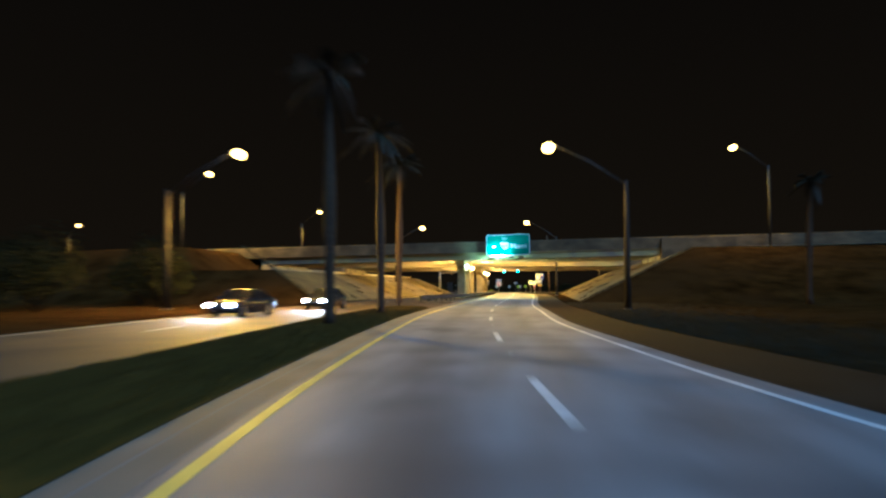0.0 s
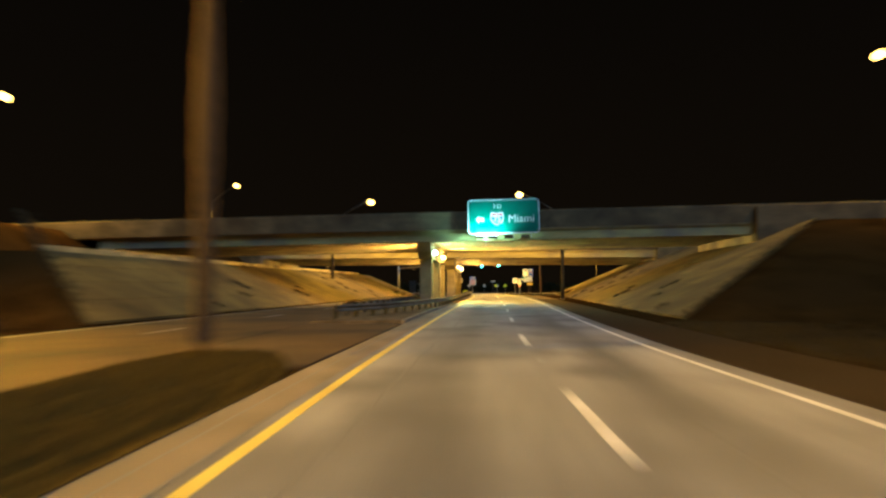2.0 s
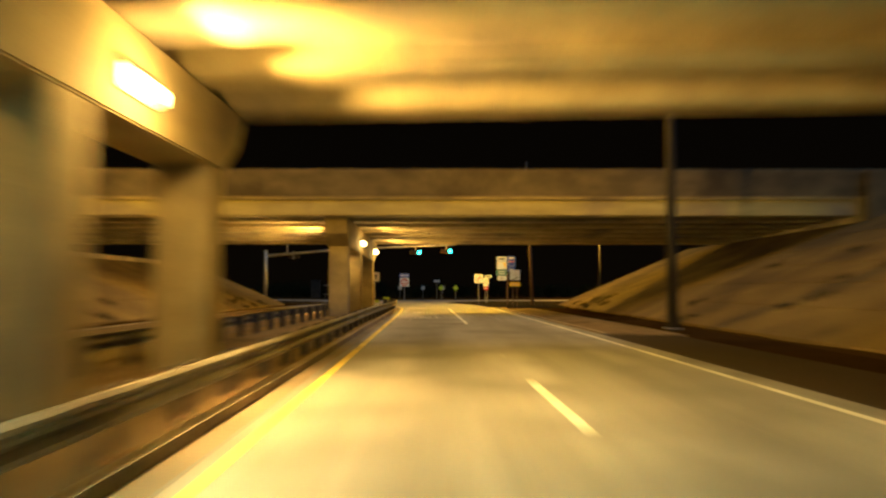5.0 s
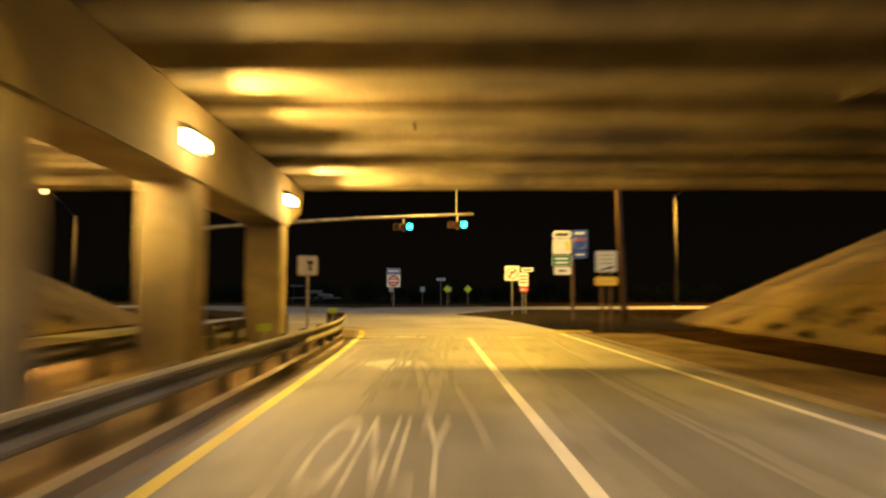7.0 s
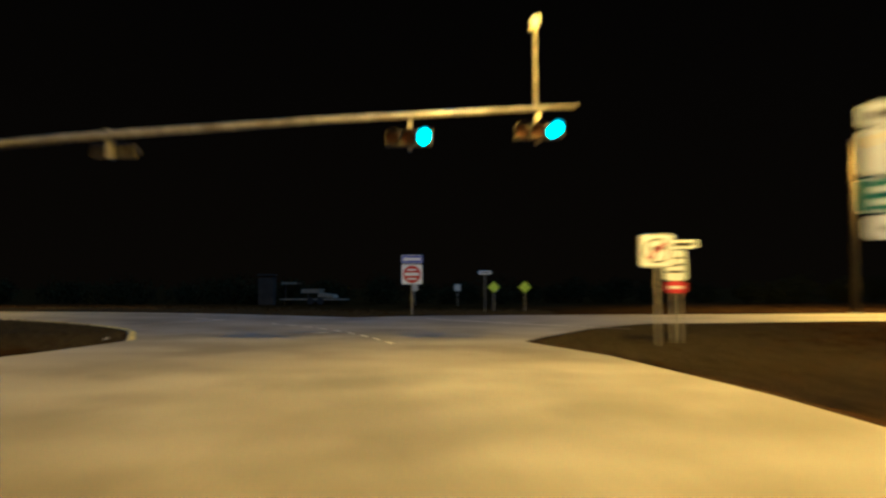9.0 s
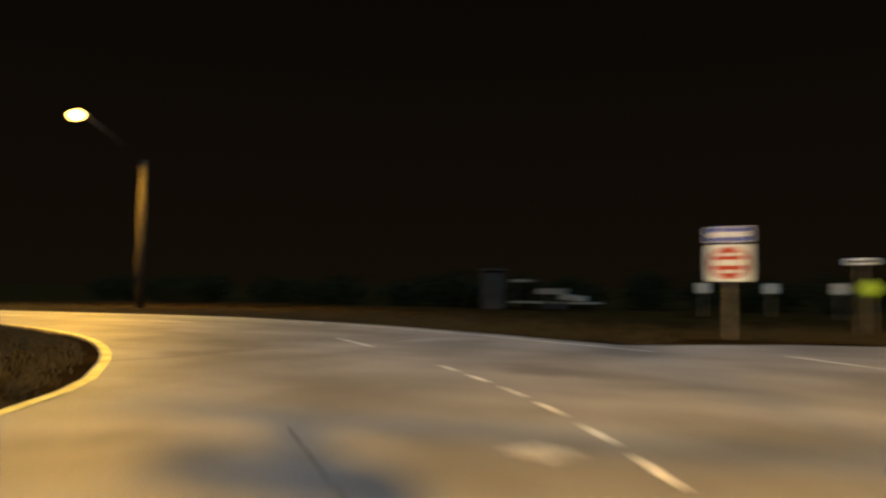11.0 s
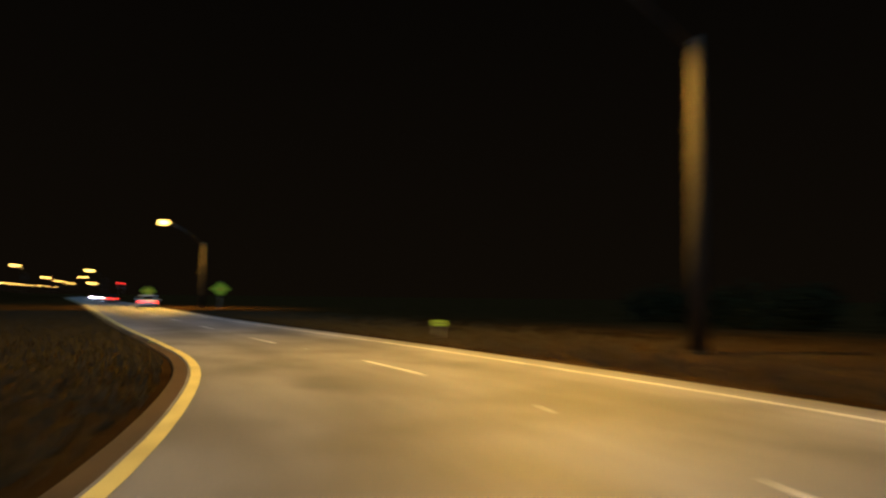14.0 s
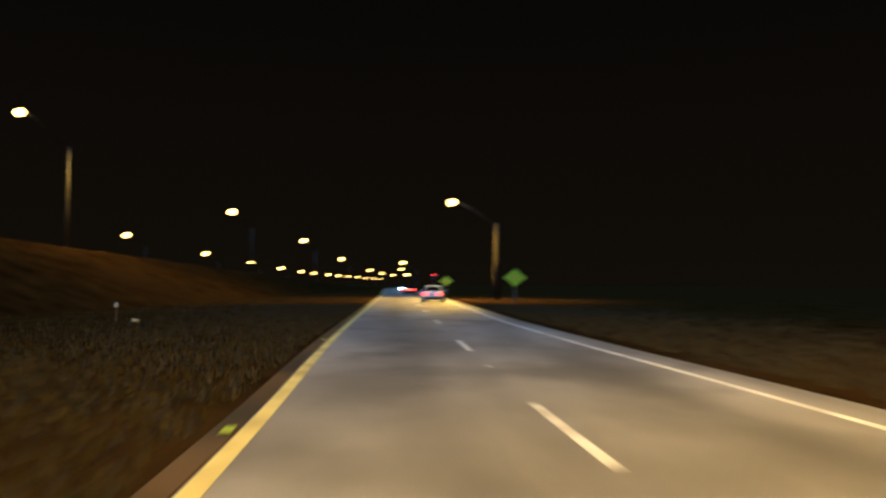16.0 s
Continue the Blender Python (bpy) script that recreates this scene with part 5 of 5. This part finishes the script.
# ---- cars
def car(x, y, turn, paint, label, heads=False, tails=False):
    c = thing("car", x, y, 0, turn, label, "car", "cars")
    L, W2 = 4.75, 0.91
    # stations along the body: y, half width at sill, at waist, waist height, floor height
    st = [(-2.36, 0.62, 0.66, 0.66, 0.36), (-2.28, 0.78, 0.82, 0.86, 0.27), (-1.95, 0.84, 0.89, 0.95, 0.21), (-1.0, 0.87, 0.915, 0.95, 0.19), (0.2, 0.87, 0.915, 0.91, 0.19), (1.0, 0.87, 0.91, 0.88, 0.19), (1.75, 0.85, 0.88, 0.79, 0.20), (2.15, 0.78, 0.80, 0.70, 0.23), (2.34, 0.60, 0.62, 0.56, 0.30)]
    bm = bmesh.new()
    rings = []
    for yy, a, b, hz, fz in st:
        rings.append([bm.verts.new((sx * w, yy, z)) for sx, w, z in ((-1, a * 0.92, fz), (-1, a, fz + 0.12), (-1, b, fz + (hz - fz) * 0.6), (-1, b * 0.93, hz), (-1, b * 0.5, hz + 0.035), (1, b * 0.5, hz + 0.035), (1, b * 0.93, hz), (1, b, fz + (hz - fz) * 0.6), (1, a, fz + 0.12), (1, a * 0.92, fz))])
    for r0, r1 in zip(rings, rings[1:]):
        for k in range(10):
            bm.faces.new((r0[k], r0[(k + 1) % 10], r1[(k + 1) % 10], r1[k]))
    bm.faces.new(rings[0][::-1])
    bm.faces.new(rings[-1])
    bmesh.ops.recalc_face_normals(bm, faces=bm.faces)
    part("body", bm, paint, c, smooth=True)
    # cabin: glass house and roof
    cab = [(-1.75, 0.78, 0.955), (-0.95, 0.62, 1.40), (0.15, 0.62, 1.43), (1.05, 0.78, 0.93)]
    bm = bmesh.new()
    low = [(-1.75, 0.80, 0.95), (-0.95, 0.84, 0.93), (0.15, 0.84, 0.90), (1.05, 0.80, 0.89)]
    v = {}
    for i in range(4):
        for sx in (-1, 1):
            v[i, sx, 0] = bm.verts.new((sx * low[i][1], low[i][0], low[i][2]))
            v[i, sx, 1] = bm.verts.new((sx * cab[i][1], cab[i][0], cab[i][2])) if i in (1, 2) else v[i, sx, 0]
    for sx in (-1, 1):
        bm.faces.new((v[0, sx, 0], v[1, sx, 0], v[1, sx, 1]))
        bm.faces.new((v[1, sx, 0], v[2, sx, 0], v[2, sx, 1], v[1, sx, 1]))
        bm.faces.new((v[2, sx, 0], v[3, sx, 0], v[2, sx, 1]))
    bm.faces.new((v[0, -1, 0], v[0, 1, 0], v[1, 1, 1], v[1, -1, 1]))
    bm.faces.new((v[3, -1, 0], v[3, 1, 0], v[2, 1, 1], v[2, -1, 1]))
    bmesh.ops.recalc_face_normals(bm, faces=bm.faces)
    part("glasshouse", bm, BLACK_GLASS, c, "dark tinted glass")
    bm = bmesh.new()
    pr = [(-1.02, 1.385), (-0.95, 1.425), (-0.4, 1.465), (0.1, 1.455), (0.22, 1.405), (-0.4, 1.41)]
    prism(bm, pr, "x", -0.63, 0.63)
    part("roof", bm, paint, c, smooth=False)
    for sx in (-1, 1):
        for (ya, za), (yb, zb), wa, wb in (((-1.72, 0.96), (-0.98, 1.40), 0.80, 0.625), ((1.03, 0.91), (0.18, 1.42), 0.80, 0.625), ((-0.35, 0.91), (-0.38, 1.42), 0.845, 0.635)):
            part("pillar", tube(bmesh.new(), [(sx * wa, ya, za), (sx * wb, yb, zb)], 0.035, 6), paint, c)
        part("mirror", boxed(min(sx * 0.88, sx * 1.06), 0.70, 0.93, max(sx * 0.88, sx * 1.06), 0.82, 1.05, 0.02), paint, c)
        for yy in (-1.38, 1.42):
            wheel = part("wheel", tube(bmesh.new(), [(sx * 0.70, yy, 0.325), (sx * 0.90, yy, 0.325)], 0.325, 24), RUBBER, c)
            part("rim", tube(bmesh.new(), [(sx * 0.895, yy, 0.325), (sx * 0.912, yy, 0.325)], 0.22, 20), CHROME, wheel)
        part("tail_light", boxed(min(sx * 0.42, sx * 0.80), -2.385, 0.68, max(sx * 0.42, sx * 0.80), -2.20, 0.84, 0.03), LENS_RED if tails else LENS_OFF, c, "glowing red tail light" if tails else "")
        part("headlight", boxed(min(sx * 0.42, sx * 0.76), 2.16, 0.56, max(sx * 0.42, sx * 0.76), 2.33, 0.70, 0.03), LENS_HEAD if heads else REFLECTOR, c, "blazing white headlight" if heads else "")
        if heads:
            f = math.radians(turn)
            d = Vector((-math.sin(f), math.cos(f), 0))
            e = Vector((x, y, 0.64)) + d * 2.45 + Vector((math.cos(f), math.sin(f), 0)) * sx * 0.6
            o = spot(e, e + d * 10 + Vector((0, 0, -0.45)), 900, (0.88, 0.94, 1.0), 60, 0.06)
            o.parent = c
            o.matrix_parent_inverse = c.matrix_world.inverted()
    part("number_plate", boxed(-0.16, -2.41, 0.60, 0.16, -2.36, 0.74), SIGN_WHITE, c)
    part("bumper", boxed(-0.72, -2.40, 0.30, 0.72, -2.26, 0.47, 0.03), SIGN_BLACK, c)
    return c


car(-104, 95.7, 87.5, WHITE_PAINT, "white four-door saloon with tail lights on, on the ramp", tails=True)
car(-7.9, -46.4, 177, GREY_PAINT, "dark saloon with blazing headlights on the opposite carriageway", heads=True)
car(-8.75, -58.5, 174, GREY_PAINT, "dark saloon with blazing headlights on the opposite carriageway", heads=True)
car(-190, 60.5 - 48, 90, GREY_PAINT, "distant saloon with tail lights on, on the motorway", tails=True)

# ---- trailer and pillar beyond the junction
t = thing("flatbed_trailer", -17.0, 124.5, 0, -8, "pale flatbed trailer with raised ramp panels, half hidden", "trailer")
part("bed", boxed(-3.0, -0.9, 0.42, 3.4, 0.9, 0.55, 0.02), DULL_TAN, t)
part("ramp_panel", prism(bmesh.new(), [(-2.9, 1.95), (-1.4, 1.95), (-1.3, 2.12), (-2.9, 2.15)], "y", -0.7, 0.7), DULL_TAN, t)
part("ramp_panel", prism(bmesh.new(), [(-0.9, 1.1), (0.9, 1.1), (1.0, 1.5), (-0.8, 1.5)], "y", -0.7, 0.7), DULL_TAN, t)
part("ramp_panel", prism(bmesh.new(), [(0.8, 0.75), (2.4, 0.62), (2.3, 0.95), (0.9, 1.1)], "y", -0.7, 0.7), DULL_TAN, t)
for x in (-2.5, -0.2, 1.6):
    part("upright", boxed(x - 0.05, -0.6, 0.55, x + 0.05, -0.5, 1.95 if x < -1 else (1.1 if x < 1 else 0.75)), DARK_METAL, t)
for x in (0.2, 1.2):
    for y in (-0.95, 0.95):
        part("wheel", tube(bmesh.new(), [(x, y - 0.1, 0.33), (x, y + 0.1, 0.33)], 0.33, 16), RUBBER, t)
part("jack_leg", boxed(-2.9, -0.05, -0.05, -2.8, 0.05, 0.43), STEEL, t)
p = thing("gate_pillar", -21.3, 124.0, 0, 0, "dark weathered gate pillar beyond the road", "pillar")
part("shaft", boxed(-0.75, -0.5, -0.05, 0.75, 0.5, 2.75, 0.05), PEELING, p)
part("cap", boxed(-0.85, -0.6, 2.752, 0.85, 0.6, 2.92, 0.03), PEELING, p)
car(-214, 88.4, 268, GREY_PAINT, "distant saloon with bright headlights on the slip road", heads=True)
car(-150, 92.0, 87, GREY_PAINT, "distant grey saloon with tail lights on, on the ramp", tails=True)
b = thing("beacon_pole", -420, 94.8, -0.06, 0, "slender far pole with a small red light", "beacon")
part("pole", tube(bmesh.new(), [(0, 0, -0.05), (0, 0, 6.7)], [0.10, 0.07], 8), STEEL, b, smooth=True)
part("lamp", boxed(-0.3, -0.4, 6.7, 0.3, 0.4, 7.2, 0.05), LENS_RED, b, "glowing red lamp")
for x, y, w in ((-69.9, 83.6, 0.55),):
    d = thing("roadside_scrap", x, y, -0.06, 25, "crumpled pale scrap lying in the dry grass", "litter", "litter in the grass")
    bm = boxed(-w / 2, -0.14, 0, w / 2, 0.14, 0.10, 0.03)
    for v in bm.verts:
        v.co.z += 0.05 * math.sin(9 * v.co.x + 4 * v.co.y)
    part("sheet", bm, SIGN_TAN, d)
s = thing("marker_stake", -70.4, 82.6, -0.06, 80, "thin stake with a pale top in the dry grass", "stake")
part("stake", boxed(-0.03, -0.02, -0.05, 0.03, 0.02, 0.62), WOOD, s)
part("cap", boxed(-0.07, -0.035, 0.60, 0.07, -0.022, 0.78, 0.004), SIGN_TAN, s, "pale plate")
